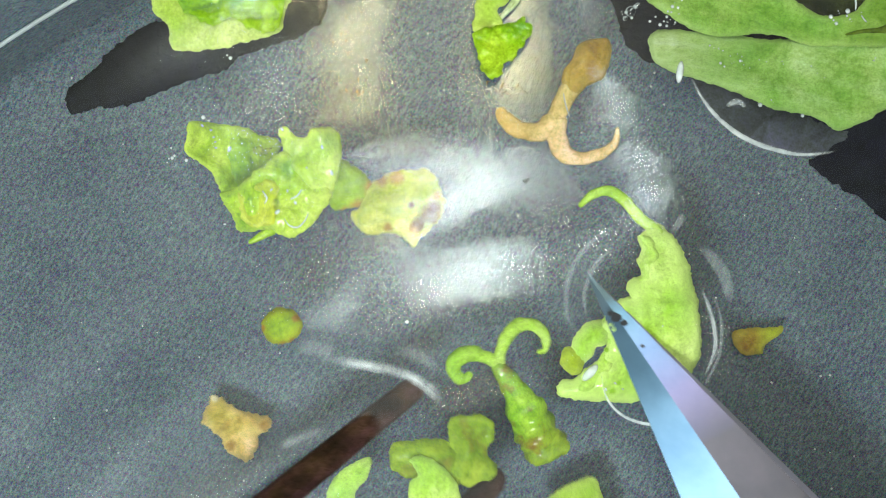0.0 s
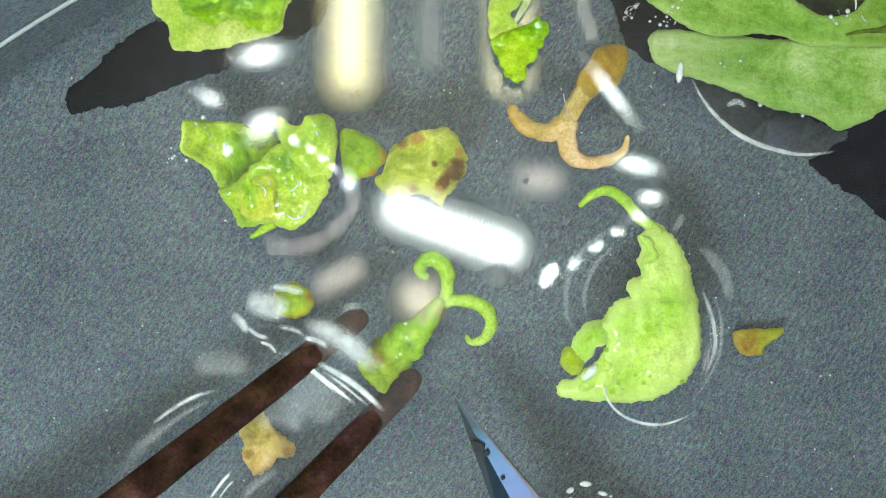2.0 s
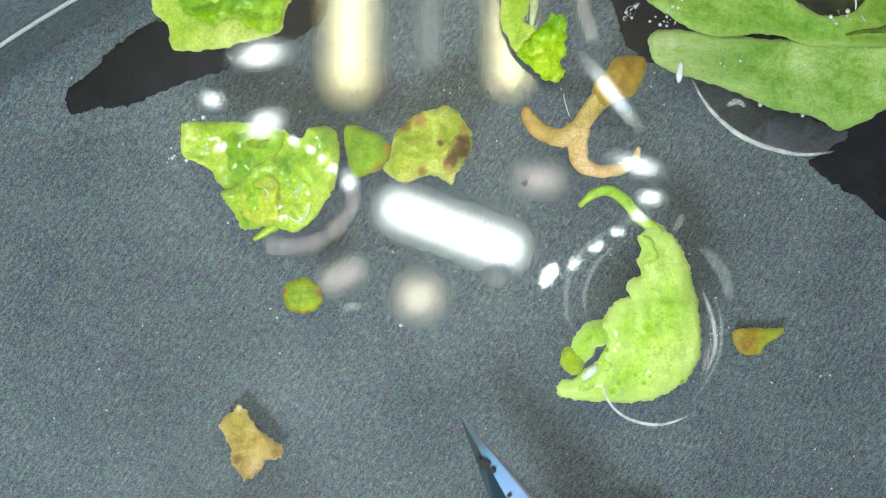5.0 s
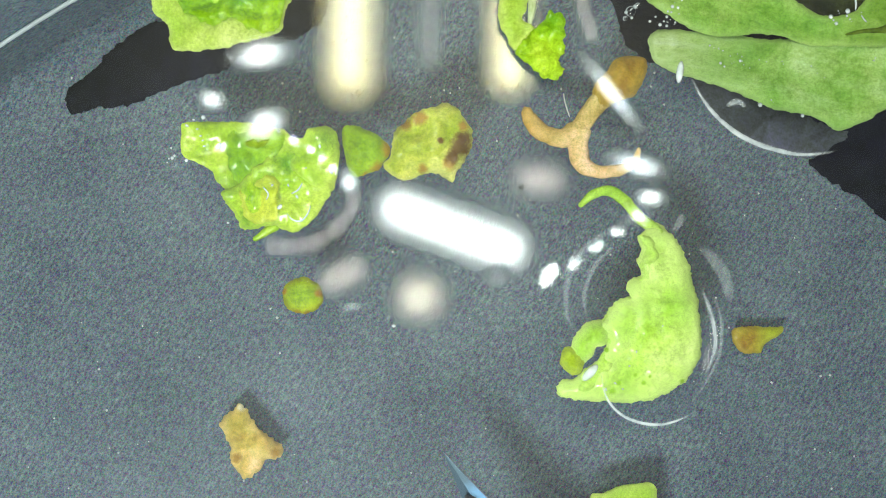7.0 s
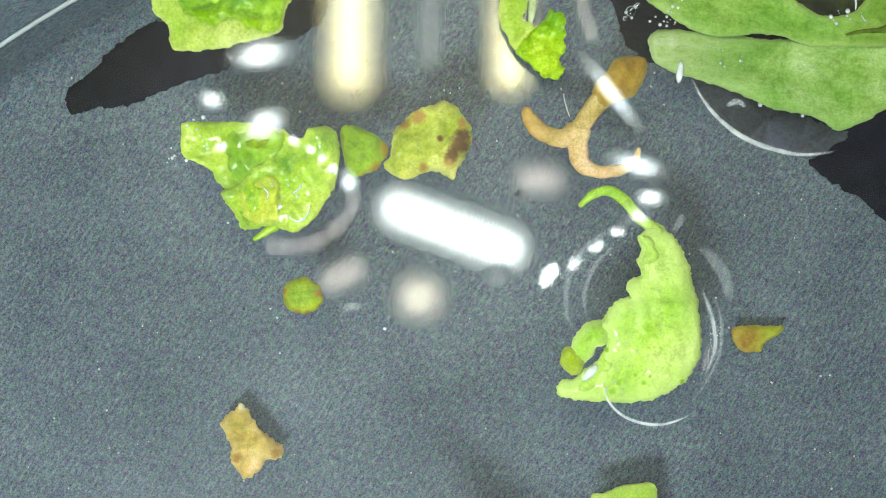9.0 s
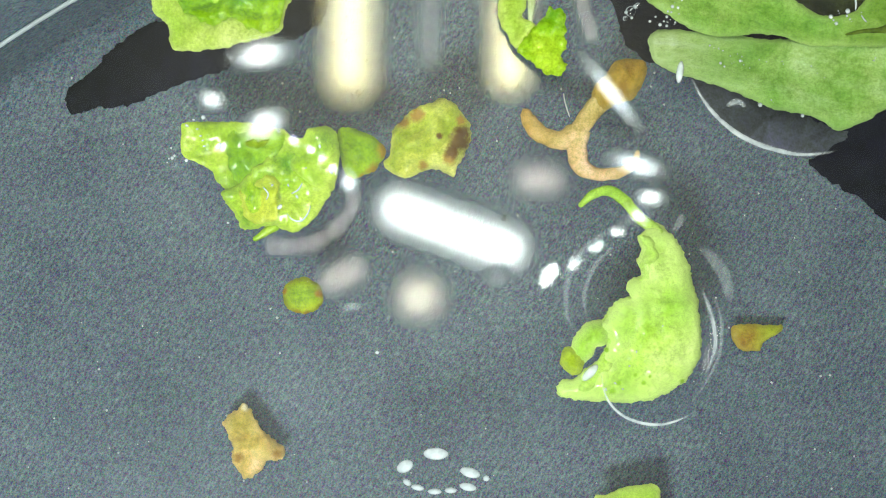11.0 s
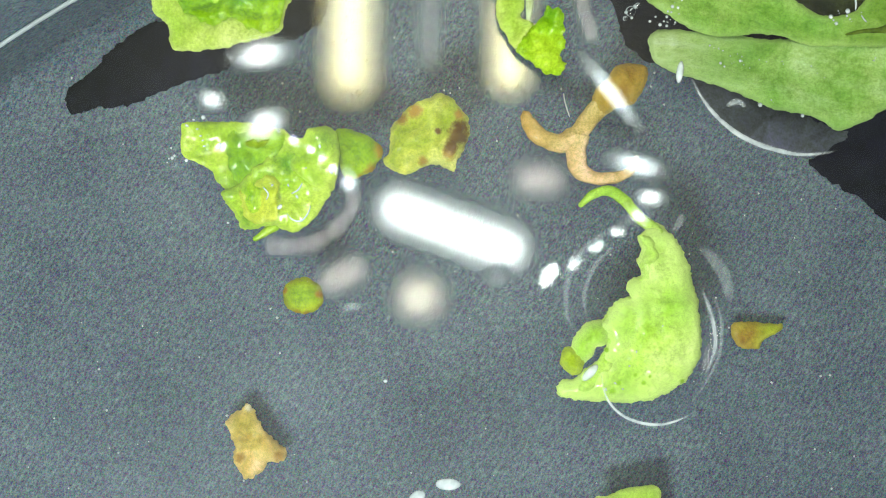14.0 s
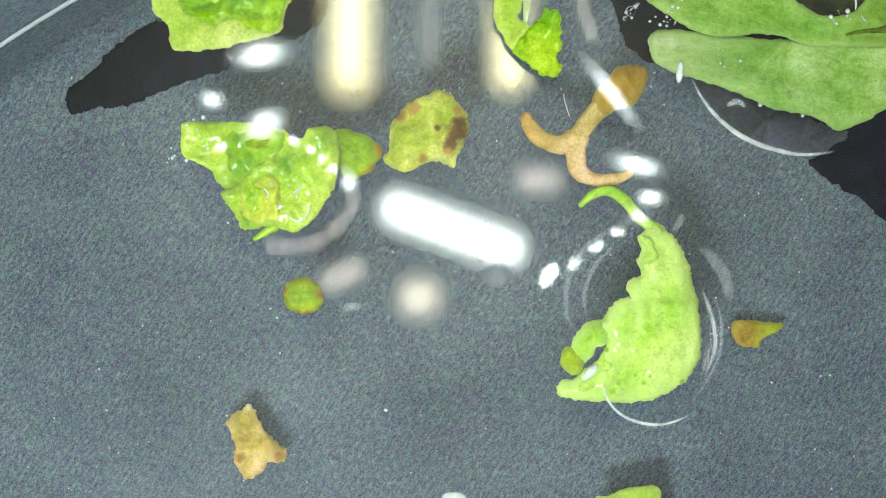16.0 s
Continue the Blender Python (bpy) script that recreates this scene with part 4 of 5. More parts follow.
    part("cut_base", sheet("cut_base", [(0.08, -0.38), (0.32, -0.48), (0.56, -0.3), (0.48, 0.0), (0.54, 0.3), (0.3, 0.46), (0.1, 0.34)], LEAF_OLIVE, 0.34, 0.12, 0.15, 0.4, 0.05, seed=33), p, "pale torn base with brown flecks")
    part("stigma_arm", tube("stigma_arm", [(2.5, 0.0, 0), (2.85, 0.18, 0.05), (3.12, 0.5, 0.1), (3.12, 0.84, 0.1), (2.88, 0.98, 0.1), (2.66, 0.84, 0.1), (2.72, 0.64, 0.1)], [0.13, 0.14, 0.17, 0.18, 0.17, 0.14, 0.07], CURL, 0.75, 0.3), p)
    part("stigma_arm", tube("stigma_arm", [(2.5, 0.0, 0), (2.85, -0.26, 0.05), (3.1, -0.7, 0.1), (2.98, -1.08, 0.1), (2.62, -1.24, 0.1), (2.32, -1.1, 0.1), (2.36, -0.9, 0.1)], [0.13, 0.13, 0.15, 0.16, 0.14, 0.11, 0.05], CURL, 0.75, 0.3), p)

    c = piece("flower_cluster", "bundle of olive and lime flower parts with curled tips", "flower", -0.306, -4.962, -0.5)
    got["cluster"] = c
    part("sepal", sheet("sepal", [(0.452, 1.099), (0.905, 1.254), (1.396, 1.163), (1.499, 0.776), (1.318, 0.388), (1.551, 0.0), (1.163, -0.388), (0.646, -0.259), (0.517, 0.388)], LEAF_OLIVE, 0.1, 0.2, 0.2, 0.6, 0.04, seed=34), c)
    part("sepal", sheet("sepal", [(-0.905, 0.517), (-0.388, 0.672), (0.388, 0.646), (0.776, 0.129), (0.517, -0.517), (-0.259, -0.259), (-0.84, 0.0)], LEAF_OLIVE, 0.1, 0.2, 0.2, 0.6, 0.04, seed=35), c)
    part("petal", sheet("petal", [(-0.452, 0.259), (0.0, 0.31), (0.517, -0.129), (0.711, -0.672), (0.517, -1.293), (-0.388, -0.905), (-0.452, -0.259), (-0.259, -0.065)], CURL, 0.3, 0.15, 0.15, 0.6, 0.03, seed=36), c, "pale lime curled petal")
    part("petal", sheet("petal", [(-2.327, -0.517), (-2.068, -0.065), (-1.551, 0.259), (-1.318, 0.194), (-1.422, -0.194), (-1.68, -0.517), (-1.81, -1.293), (-2.327, -1.293)], CURL, 0.2, 0.15, 0.15, 0.6, 0.03, seed=37), c, "pale lime curled petal")
    return got


# ---- tools ----
def build_forceps():
    """Two arms joined at the far end; the thing's origin lies between the tips and the arms reach back along -x, rising."""
    f = new("forceps")
    tagged(f, "dark brown steel forceps with two blunt arms", "forceps")
    arms = []
    for s in (1, -1):
        hinge = (-98.0, 0.0, 26.0)
        verts, faces = [], []
        stations = [(0.0, 0.10, 0.10), (-0.08, 0.20, 0.18), (-0.25, 0.28, 0.24), (-0.6, 0.30, 0.27)] + [(-1.0 - 0.25 * i, 0.31 + 0.004 * i, 0.28 + 0.004 * i) for i in range(28)] + [(-8.6, 0.50, 0.42), (-10, 0.54, 0.45), (-40, 2.2, 0.8), (-80, 3.2, 0.9), (-97, 2.6, 0.8), (-99, 2.2, 0.7)]
        for i, (x, w, h) in enumerate(stations):
            z = -x * 0.25
            far = max(0.0, (-x - 10) / 88)
            y = s * (0.3 + 0.07 * min(-x, 12) + 3.2 * math.sin(math.pi * min(1, far)) + (0.35 - 0.6 * far) * (x < -10))
            for j in range(16):
                a = 2 * math.pi * j / 16 + 0.2
                # a flattened bar with rounded corners and a worn surface
                cu, cv = math.cos(a), math.sin(a)
                wear = 1 + 0.05 * noise.noise((x * 1.3, 4 * cu, 4 * cv + s))
                verts.append((x - hinge[0], y + wear * w * math.copysign(abs(cu) ** 0.6, cu), z + wear * h * math.copysign(abs(cv) ** 0.6, cv) - hinge[2]))
        for i in range(len(stations) - 1):
            for j in range(16):
                a, b = i * 16 + j, i * 16 + (j + 1) % 16
                faces.append((a, b, b + 16, a + 16))
        faces += [tuple(range(16))[::-1], tuple(range(len(verts) - 16, len(verts)))]
        arm = part("arm", mesh_of("arm", verts, faces, STEEL_DARK), f)
        arm.location = [v * MM for v in hinge]
        arms.append(arm)
    return f, arms


def build_scalpel():
    """A pointed blade: its tip is the origin and it runs along +x, rising a little; the handle lies out of sight."""
    s = new("scalpel")
    tagged(s, "pointed blue steel scalpel blade with dark flecks", "scalpel")
    tip, rise, length = 0.0, 0.16, 26.0
    half = math.tan(radians(11.5))

    def strip(name, a, b, za, zb, material, cut=length):
        n = 60
        verts, faces = [], []
        for i in range(n + 1):
            x = cut * i / n
            w = min(x, 14.5) * half
            z = x * rise
            k = min(x, 14.5) / 5
            verts += [(x, a * w, z + za * k), (x, b * w, z + zb * k), (x, b * w, z - 0.18 * k - 0.01), (x, a * w, z - 0.18 * k - 0.01)]
        for i in range(n):
            k = i * 4
            for j in range(4):
                faces.append((k + j, k + (j + 1) % 4, k + 4 + (j + 1) % 4, k + 4 + j))
        faces.append((n * 4, n * 4 + 1, n * 4 + 2, n * 4 + 3))
        return mesh_of(name, verts, faces, material, smooth=False)

    part("cutting_edge", strip("cutting_edge", -1.0, -0.02, -0.14, 0.10, STEEL_EDGE), s, "dark blue ground cutting face")
    part("blade", strip("blade", -0.02, 0.9, 0.10, 0.06, STEEL_BLUE), s, "pale blue to mauve blade face")
    part("spine", strip("spine", 0.9, 1.0, 0.06, -0.02, STEEL_GREY), s, "grey mauve blade spine")
    handle = part("handle", mesh_of("handle", *box_mm(-10, -3.2, -1.2, 90, 3.2, 1.2), STEEL_GREY, smooth=False), s, "plain steel handle")
    handle.location = (0.034, 0, 0.034 * rise)
    handle.rotation_euler = (0, -math.atan(rise), 0)
    rng = random.Random(5)
    for x, y, r in ((1.25, -0.04, 0.12), (1.45, 0.06, 0.08), (2.1, 0.10, 0.05), (1.1, -0.1, 0.06)):
        verts = [(x + r * rng.uniform(0.7, 1.2) * math.cos(a / 9 * 2 * math.pi), y + r * rng.uniform(0.7, 1.2) * math.sin(a / 9 * 2 * math.pi), x * rise + 0.15) for a in range(9)]
        n = len(verts)
        verts += [(vx, vy, vz - 0.06) for vx, vy, vz in verts]
        faces = [tuple(range(n)), tuple(range(n, 2 * n))[::-1]] + [(i, i + n, (i + 1) % n + n, (i + 1) % n) for i in range(n)]
        part("fleck", mesh_of("fleck", verts, faces, RUST, smooth=False), s, "black speck of corrosion")
    return s


# ---- small things on the water ----
def ridge_mesh(name, path, width, height, material, z=0.0, soft=0.6):
    """A low raised whitish strip along a line, mostly for painted glare, thinning out to its sides and ends."""
    line = spline(path, 0.05, closed=False)
    verts, faces, film, m = [], [], [], len(line)
    prof = 13
    for i, p in enumerate(line):
        d = (line[min(i + 1, m - 1)] - line[max(i - 1, 0)]).normalized()
        side = Vector((d.y, -d.x))
        f = math.sin(math.pi * (i + 0.3) / (m - 0.4)) ** 0.7
        for j in range(prof):
            u = 2 * j / (prof - 1) - 1
            q = p + side * u * width / 2 * (0.12 + 0.88 * f if soft < 1 else 0.55 + 0.45 * f)
            verts.append((q.x, q.y, z + 0.006 + height * f * (1 + math.cos(math.pi * u)) / 2))
            film.append((1 - u * u) ** soft * min(1, 1.3 * f) ** (0.6 + soft))
    for i in range(m - 1):
        for j in range(prof - 1):
            a = i * prof + j
            faces.append((a, a + 1, a + prof + 1, a + prof))
    return set_film(mesh_of(name, verts, faces, material), film)


def ridge(name, path, width, height, label, material):
    ob = new(name, ridge_mesh(name, path, width, height, material))
    return tagged(ob, label, "water edge", kind="structure")


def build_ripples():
    """Whitish strips painted in for lamp glare on the wavelets round the forceps' tips: a broad bright crest, thin
    streaks and a fan of short crescents; the origin lies between the tips.
    """
    r = new("ripple_glare")
    tagged(r, "short white strips painted in for glare on wavelets beside the forceps", "ripple", kind="structure")
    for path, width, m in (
        # the bright glare on the swelling and its fan of crescents
        ([(-3.30, 0.98), (-2.80, 0.90), (-2.30, 0.72)], 0.75, GLARE_MID), ([(-2.75, 1.30), (-2.35, 1.27), (-1.95, 1.16)], 0.24, GLARE_MID),
        ([(-3.62, 0.72), (-3.40, 0.52), (-3.22, 0.26)], 0.26, GLARE_MID), ([(-3.26, 0.40), (-3.02, 0.22), (-2.74, 0.14)], 0.15, GLARE_MID), ([(-2.98, 0.06), (-2.74, -0.02), (-2.58, -0.20)], 0.13, GLARE_MID),
        ([(-2.55, 0.40), (-2.20, 0.34), (-1.95, 0.20)], 0.15, GLARE_THIN), ([(-2.0, 0.16), (-1.68, 0.10), (-1.42, -0.06)], 0.2, GLARE_MID),
        # the broad glare on the crest between the tips
        ([(-2.00, 0.52), (-1.40, 0.28), (-0.85, -0.06), (-0.28, -0.60)], 0.6, GLARE_MID), ([(-1.75, 0.35), (-1.1, 0.05), (-0.5, -0.42)], 1.0, GLARE_FAINT),
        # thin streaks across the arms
        ([(-2.52, -0.16), (-2.0, -0.42), (-1.45, -0.84), (-0.76, -1.38)], 0.15, GLARE), ([(-1.72, -0.38), (-1.2, -0.66), (-0.7, -1.0), (-0.14, -1.52)], 0.20, GLARE), ([(-2.35, -0.30), (-1.8, -0.62), (-1.2, -1.12)], 0.10, GLARE_MID), ([(-1.5, -0.62), (-1.0, -0.98), (-0.5, -1.40)], 0.10, GLARE_MID),
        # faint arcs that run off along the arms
        ([(-5.40, -1.80), (-4.86, -1.40), (-4.35, -1.14), (-3.95, -1.04)], 0.14, GLARE_MID), ([(-5.2, -1.95), (-4.55, -1.48), (-4.03, -1.24)], 0.16, GLARE_FAINT), ([(-6.3, -3.3), (-5.7, -2.4), (-4.9, -1.7)], 0.40, GLARE_FAINT),
        ([(-4.10, -3.50), (-3.86, -3.16), (-3.60, -2.86)], 0.11, GLARE), ([(-3.92, -3.52), (-3.70, -3.22), (-3.52, -3.04)], 0.07, GLARE_MID), ([(-3.4, -3.5), (-3.0, -3.1), (-2.5, -2.8)], 0.3, GLARE_FAINT),
        # the pale sheen on the water between the arms
        ([(-2.30, -0.85), (-1.7, -1.15), (-1.1, -1.65)], 1.3, GLARE_FAINT), ([(-3.1, -1.75), (-2.5, -1.5), (-1.9, -1.9)], 0.9, GLARE_FAINT), ([(-4.55, -0.58), (-3.90, -0.39), (-3.13, -0.52)], 0.8, GLARE_FAINT),
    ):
        part("wavelet_glare", ridge_mesh("wavelet_glare", path, width, 0.05 * width, m, 0.0, 1.7), r)
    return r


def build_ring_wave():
    """Pale strips painted in for the glare on a ring of swell round the lifted tips; its middle is the origin."""
    r = new("ripple_glare")
    tagged(r, "pale strips painted in for glare on a ring of swell round the forceps", "ripple", kind="structure")
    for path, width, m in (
        ([(-1.357, -2.171), (-0.84, -2.404), (-0.194, -2.482), (0.711, -2.262), (1.551, -1.706), (2.107, -0.931), (2.327, -0.129)], 0.42, GLARE_THIN), ([(-1.357, -1.81), (-0.323, -2.094), (0.582, -1.887), (1.293, -1.293), (1.68, -0.517)], 0.25, GLARE_FAINT), ([(2.327, -0.259), (2.65, 0.646), (2.805, 1.551), (2.65, 2.327)], 0.7, GLARE_FAINT),
        ([(-2.96, 0.982), (-2.391, 1.68), (-1.616, 2.391), (-0.582, 2.973), (0.452, 3.335), (1.486, 3.412)], 0.45, GLARE_FAINT), ([(0.323, 3.361), (1.099, 3.49), (1.874, 3.361)], 0.22, GLARE_THIN), ([(1.228, 3.361), (2.391, 3.102), (3.037, 2.327), (3.167, 1.422), (2.973, 0.517)], 0.8, GLARE_FAINT), ([(2.779, 0.388), (3.102, 0.259), (3.361, 0.362)], 0.3, GLARE_THIN),
        ([(-1.357, 1.163), (-0.84, 1.357), (-0.427, 1.654)], 0.14, GLARE_FAINT), ([(1.357, 2.585), (2.003, 1.81), (2.068, 0.776), (1.745, 0.0)], 0.9, GLARE_FAINT), ([(-4.071, 1.163), (-3.813, 0.776), (-3.813, 0.259)], 0.6, GLARE_FAINT),
        ([(-2.65, -1.603), (-2.236, -1.163), (-1.926, -0.801)], 0.45, GLARE_MID), ([(-4.201, -3.102), (-3.425, -2.391), (-2.65, -1.68), (-2.003, -1.034)], 0.9, GLARE_THIN),
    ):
        part("wavelet_glare", ridge_mesh("wavelet_glare", path, width, 0.05 * width, m, 0.0, 1.7), r)
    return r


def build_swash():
    """Whitish strips painted in for glare on a curved crest of water that runs ahead of the forceps at the start."""
    r = new("ripple_glare")
    tagged(r, "whitish strips painted in for glare on a curved crest running off the forceps", "ripple", kind="structure")
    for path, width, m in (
        ([(-1.551, 0.491), (-0.776, 0.375), (0.0, 0.233), (0.646, 0.026), (1.137, -0.284), (1.473, -0.75)], 0.24, GLARE_THIN), ([(0.129, 0.181), (0.595, 0.0), (1.034, -0.336), (1.293, -0.595)], 0.10, GLARE_MID), ([(-1.034, 0.362), (-0.388, 0.259), (0.129, 0.129)], 0.12, GLARE_MID),
        ([(-1.861, 1.241), (-1.525, 1.344), (-1.034, 1.616), (-0.75, 1.732)], 0.8, GLARE_FAINT), ([(-1.99, 0.672), (-1.551, 0.698), (-1.086, 0.62)], 0.45, GLARE_FAINT), ([(-0.517, 2.482), (-0.646, 2.068), (-0.905, 1.577), (-1.293, 0.905)], 0.9, GLARE_FAINT), ([(0.259, 0.646), (0.776, 0.517), (1.163, 0.259)], 0.4, GLARE_FAINT), ([(-2.456, -1.551), (-1.939, -1.357), (-1.318, -1.137)], 0.3, GLARE_FAINT),
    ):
        part("wavelet_glare", ridge_mesh("wavelet_glare", path, width, 0.05 * width, m, 0.0, 1.7), r)
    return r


def dome(name, label, x, y, rx, ry, h, turn=0, z=0.0, group="", material=None):
    verts, faces = [(0, 0, h)], []
    n, k = 28, 9
    for i in range(1, k + 1):
        u = i / k * math.pi / 2
        for j in range(n):
            a = 2 * math.pi * j / n
            verts.append((rx * math.sin(u) * math.cos(a), ry * math.sin(u) * math.sin(a), h * math.cos(u)))
    faces += [(0, 1 + j, 1 + (j + 1) % n) for j in range(n)]
    for i in range(k - 1):
        for j in range(n):
            a, b = 1 + i * n + j, 1 + i * n + (j + 1) % n
            faces.append((a, a + n, b + n, b))
    film = [1.0] + [1 - (i / k) ** 2.2 for i in range(1, k + 1) for _ in range(n)]
    ob = new(name, set_film(mesh_of(name, verts, faces, material or WATER), film))
    ob.location = (x * MM, y * MM, z * MM)
    ob.rotation_euler = (0, 0, radians(turn))
    return tagged(ob, label, "bubble", group)


def build_small():
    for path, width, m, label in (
        # bright lines mirrored at the water's edges, painted in as whitish strips
        ([(5.587, 3.916), (5.816, 3.457), (6.173, 2.997), (6.709, 2.564), (7.347, 2.283), (8.112, 2.13), (8.878, 2.207)], 0.14, GLARE_MID, "bright glare line painted along the curved water edge beside the layered leaf"),
        ([(3.571, -2.819), (3.673, -3.304), (3.929, -3.661), (4.349, -3.89), (4.86, -3.967), (5.306, -3.865), (5.689, -3.661)], 0.095, GLARE_MID, "bright glare line painted along the curved water edge below the crescent leaf"),
        ([(5.765, 0.064), (6.148, -0.268), (6.378, -0.676), (6.492, -1.237)], 0.34, GLARE_FAINT, "soft glare patch painted at the curved water edge beside the crescent leaf"),
        ([(5.842, -0.88), (6.097, -1.645), (6.135, -2.283), (5.893, -2.895)], 0.13, GLARE_THIN, "thin glare line painted along the curved water edge beside the crescent leaf"),
        ([(5.944, -0.753), (6.263, -1.518), (6.224, -2.411), (5.816, -3.176), (5.497, -3.495)], 0.10, GLARE_FAINT, "faint glare line painted along the curved water edge beside the crescent leaf"),
        ([(2.985, -1.977), (2.781, -1.263), (2.883, -0.497), (3.342, 0.14), (4.082, 0.548)], 0.16, GLARE_FAINT, "faint glare line painted along a water edge inside the crescent leaf"),
        ([(3.265, -1.645), (3.189, -1.008), (3.469, -0.319), (4.031, 0.14)], 0.12, GLARE_FAINT, "faint glare line painted along a water edge inside the crescent leaf"),
        ([(-2.296, -1.39), (-2.066, -1.288), (-1.811, -1.339)], 0.2, GLARE_FAINT, "pale fleck on the water"),
        ([(5.153, 0.37), (5.332, 0.587), (5.408, 0.829)], 0.2, GLARE_FAINT, "faint glare line painted along a water edge at the leaf stalk"),
        ([(6.39, 3.227), (6.645, 3.329), (6.837, 3.202)], 0.16, GLARE_THIN, "pale fleck on the water"),
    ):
        ridge("edge_glare", path, width, 0.075 * width, label, m)
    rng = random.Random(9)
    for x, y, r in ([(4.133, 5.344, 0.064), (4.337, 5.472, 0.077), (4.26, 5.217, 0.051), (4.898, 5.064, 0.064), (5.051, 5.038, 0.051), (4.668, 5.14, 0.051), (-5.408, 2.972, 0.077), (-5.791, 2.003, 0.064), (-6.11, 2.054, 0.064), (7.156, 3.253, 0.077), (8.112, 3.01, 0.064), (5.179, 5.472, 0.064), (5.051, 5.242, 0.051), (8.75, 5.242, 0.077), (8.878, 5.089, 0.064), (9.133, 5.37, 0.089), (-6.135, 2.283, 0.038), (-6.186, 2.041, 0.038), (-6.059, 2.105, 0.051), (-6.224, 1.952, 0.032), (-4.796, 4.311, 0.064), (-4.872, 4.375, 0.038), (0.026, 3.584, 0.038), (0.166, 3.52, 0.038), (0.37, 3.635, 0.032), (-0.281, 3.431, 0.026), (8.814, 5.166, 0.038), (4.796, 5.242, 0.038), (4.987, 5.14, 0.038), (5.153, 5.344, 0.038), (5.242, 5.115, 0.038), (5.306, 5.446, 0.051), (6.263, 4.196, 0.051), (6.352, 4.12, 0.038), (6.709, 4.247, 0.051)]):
        dome("bubble_glint", "tiny white dome painted in as a bubble's glint at a leaf edge", x, y, r * 0.7, r * 0.7, r * 0.5, group="air bubbles", material=GLARE)
    # two bright glints, painted in as white domes
    dome("bubble_glint", "white dome painted in as a glint on the crescent leaf", 3.32, -2.79, 0.25, 0.105, 0.08, 47, material=GLINT_MOTE)
    dome("bubble_glint", "white dome painted in as a glint at the layered leaf's edge", 5.344, 3.99, 0.085, 0.26, 0.08, -8, material=GLINT_MOTE)
    for i in range(150):
        x, y = rng.uniform(-10.4, 10.4), rng.uniform(-6, 6)
        r = rng.choice([0.013, 0.016, 0.02, 0.026, 0.034])
        n = 6
        verts = [(r * rng.uniform(0.6, 1.3) * math.cos(2 * math.pi * j / n), r * rng.uniform(0.6, 1.3) * math.sin(2 * math.pi * j / n), 0) for j in range(n)]
        verts += [(a * 0.6, b * 0.6, 0.02) for a, b, _ in verts]
        faces = [tuple(range(n, 2 * n)), tuple(range(n))[::-1]] + [(j, (j + 1) % n, (j + 1) % n + n, j + n) for j in range(n)]
        ob = new("dust_speck", mesh_of("dust_speck", verts, faces, DUST_PALE))
        ob.location = (x * MM, y * MM, (DEEP + 0.005) * MM)
        tagged(ob, "pale dust speck on the dish bottom", "dust", "dust specks")
    spots = [(-2.296, 4.86), (-1.837, 4.885), (-2.194, 4.707), (-2.13, 4.413), (-1.99, 4.503), (-2.347, 3.839), (-1.735, 4.247), (-1.913, 3.839), (-2.194, 5.242), (-1.837, 5.344), (-2.474, 4.668), (-2.028, 5.115), (1.276, 3.584), (1.48, 3.508), (-2.092, 3.61), (-2.27, 3.584), (-1.939, 3.533), (-2.666, 3.457), (-1.378, 4.069)]
    for x, y in spots:
        r = rng.uniform(0.018, 0.042)
        n = 7
        verts = [(r * rng.uniform(0.5, 1.3) * math.cos(2 * math.pi * j / n), r * rng.uniform(0.5, 1.3) * math.sin(2 * math.pi * j / n), 0) for j in range(n)]
        verts += [(a * 0.6, b * 0.6, 0.02) for a, b, _ in verts]
        faces = [tuple(range(n, 2 * n)), tuple(range(n))[::-1]] + [(j, (j + 1) % n, (j + 1) % n + n, j + n) for j in range(n)]
        ob = new("dust_speck", mesh_of("dust_speck", verts, faces, DUST_GOLD))
        ob.location = (x * MM, y * MM, 0.012 * MM)
        tagged(ob, "golden brown dust speck floating on the water", "dust", "floating dust")
    for cx, cy, wide, count in ((-2.13, 3.56, 0.36, 9), (1.42, 3.60, 0.50, 11)):
        scum = new("scum_fleck")
        scum.location = (cx * MM, cy * MM, 0)
        tagged(scum, "crumpled dark and pale fleck of scum floating on the water", "fleck", "floating flecks")
        for i in range(count):
            x, y, a, r = rng.uniform(-wide, wide), rng.gauss(0, 0.07), rng.uniform(0, 2 * math.pi), rng.uniform(0.05, 0.11)
            bend = rng.uniform(-1.2, 1.2)
            path = [(x - r * math.cos(a), y - r * math.sin(a), 0.02), (x + 0.3 * r * bend * math.sin(a), y - 0.3 * r * bend * math.cos(a), 0.03), (x + r * math.cos(a + bend), y + r * math.sin(a + bend), 0.02)]
            part("shred", tube("shred", path, [0.008, 0.02, 0.008], (DUST_DARK, DUST_PALE, DUST_GOLD)[i % 3], 0.6, 0.5, 6), scum)
    # clear bubbles; their shiny rim and glint are painted on as whitish strips
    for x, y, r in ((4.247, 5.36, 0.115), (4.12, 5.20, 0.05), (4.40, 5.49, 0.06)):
        cell = dome("bubble_glint", "clear round air bubble with a bright rim", x, y, r, r, r * 0.8, group="air bubbles")
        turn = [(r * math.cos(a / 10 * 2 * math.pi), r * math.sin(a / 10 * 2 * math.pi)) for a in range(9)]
        part("rim", ridge_mesh("rim", turn, 0.035, 0.01, GLARE_MID), cell, "bright rim")
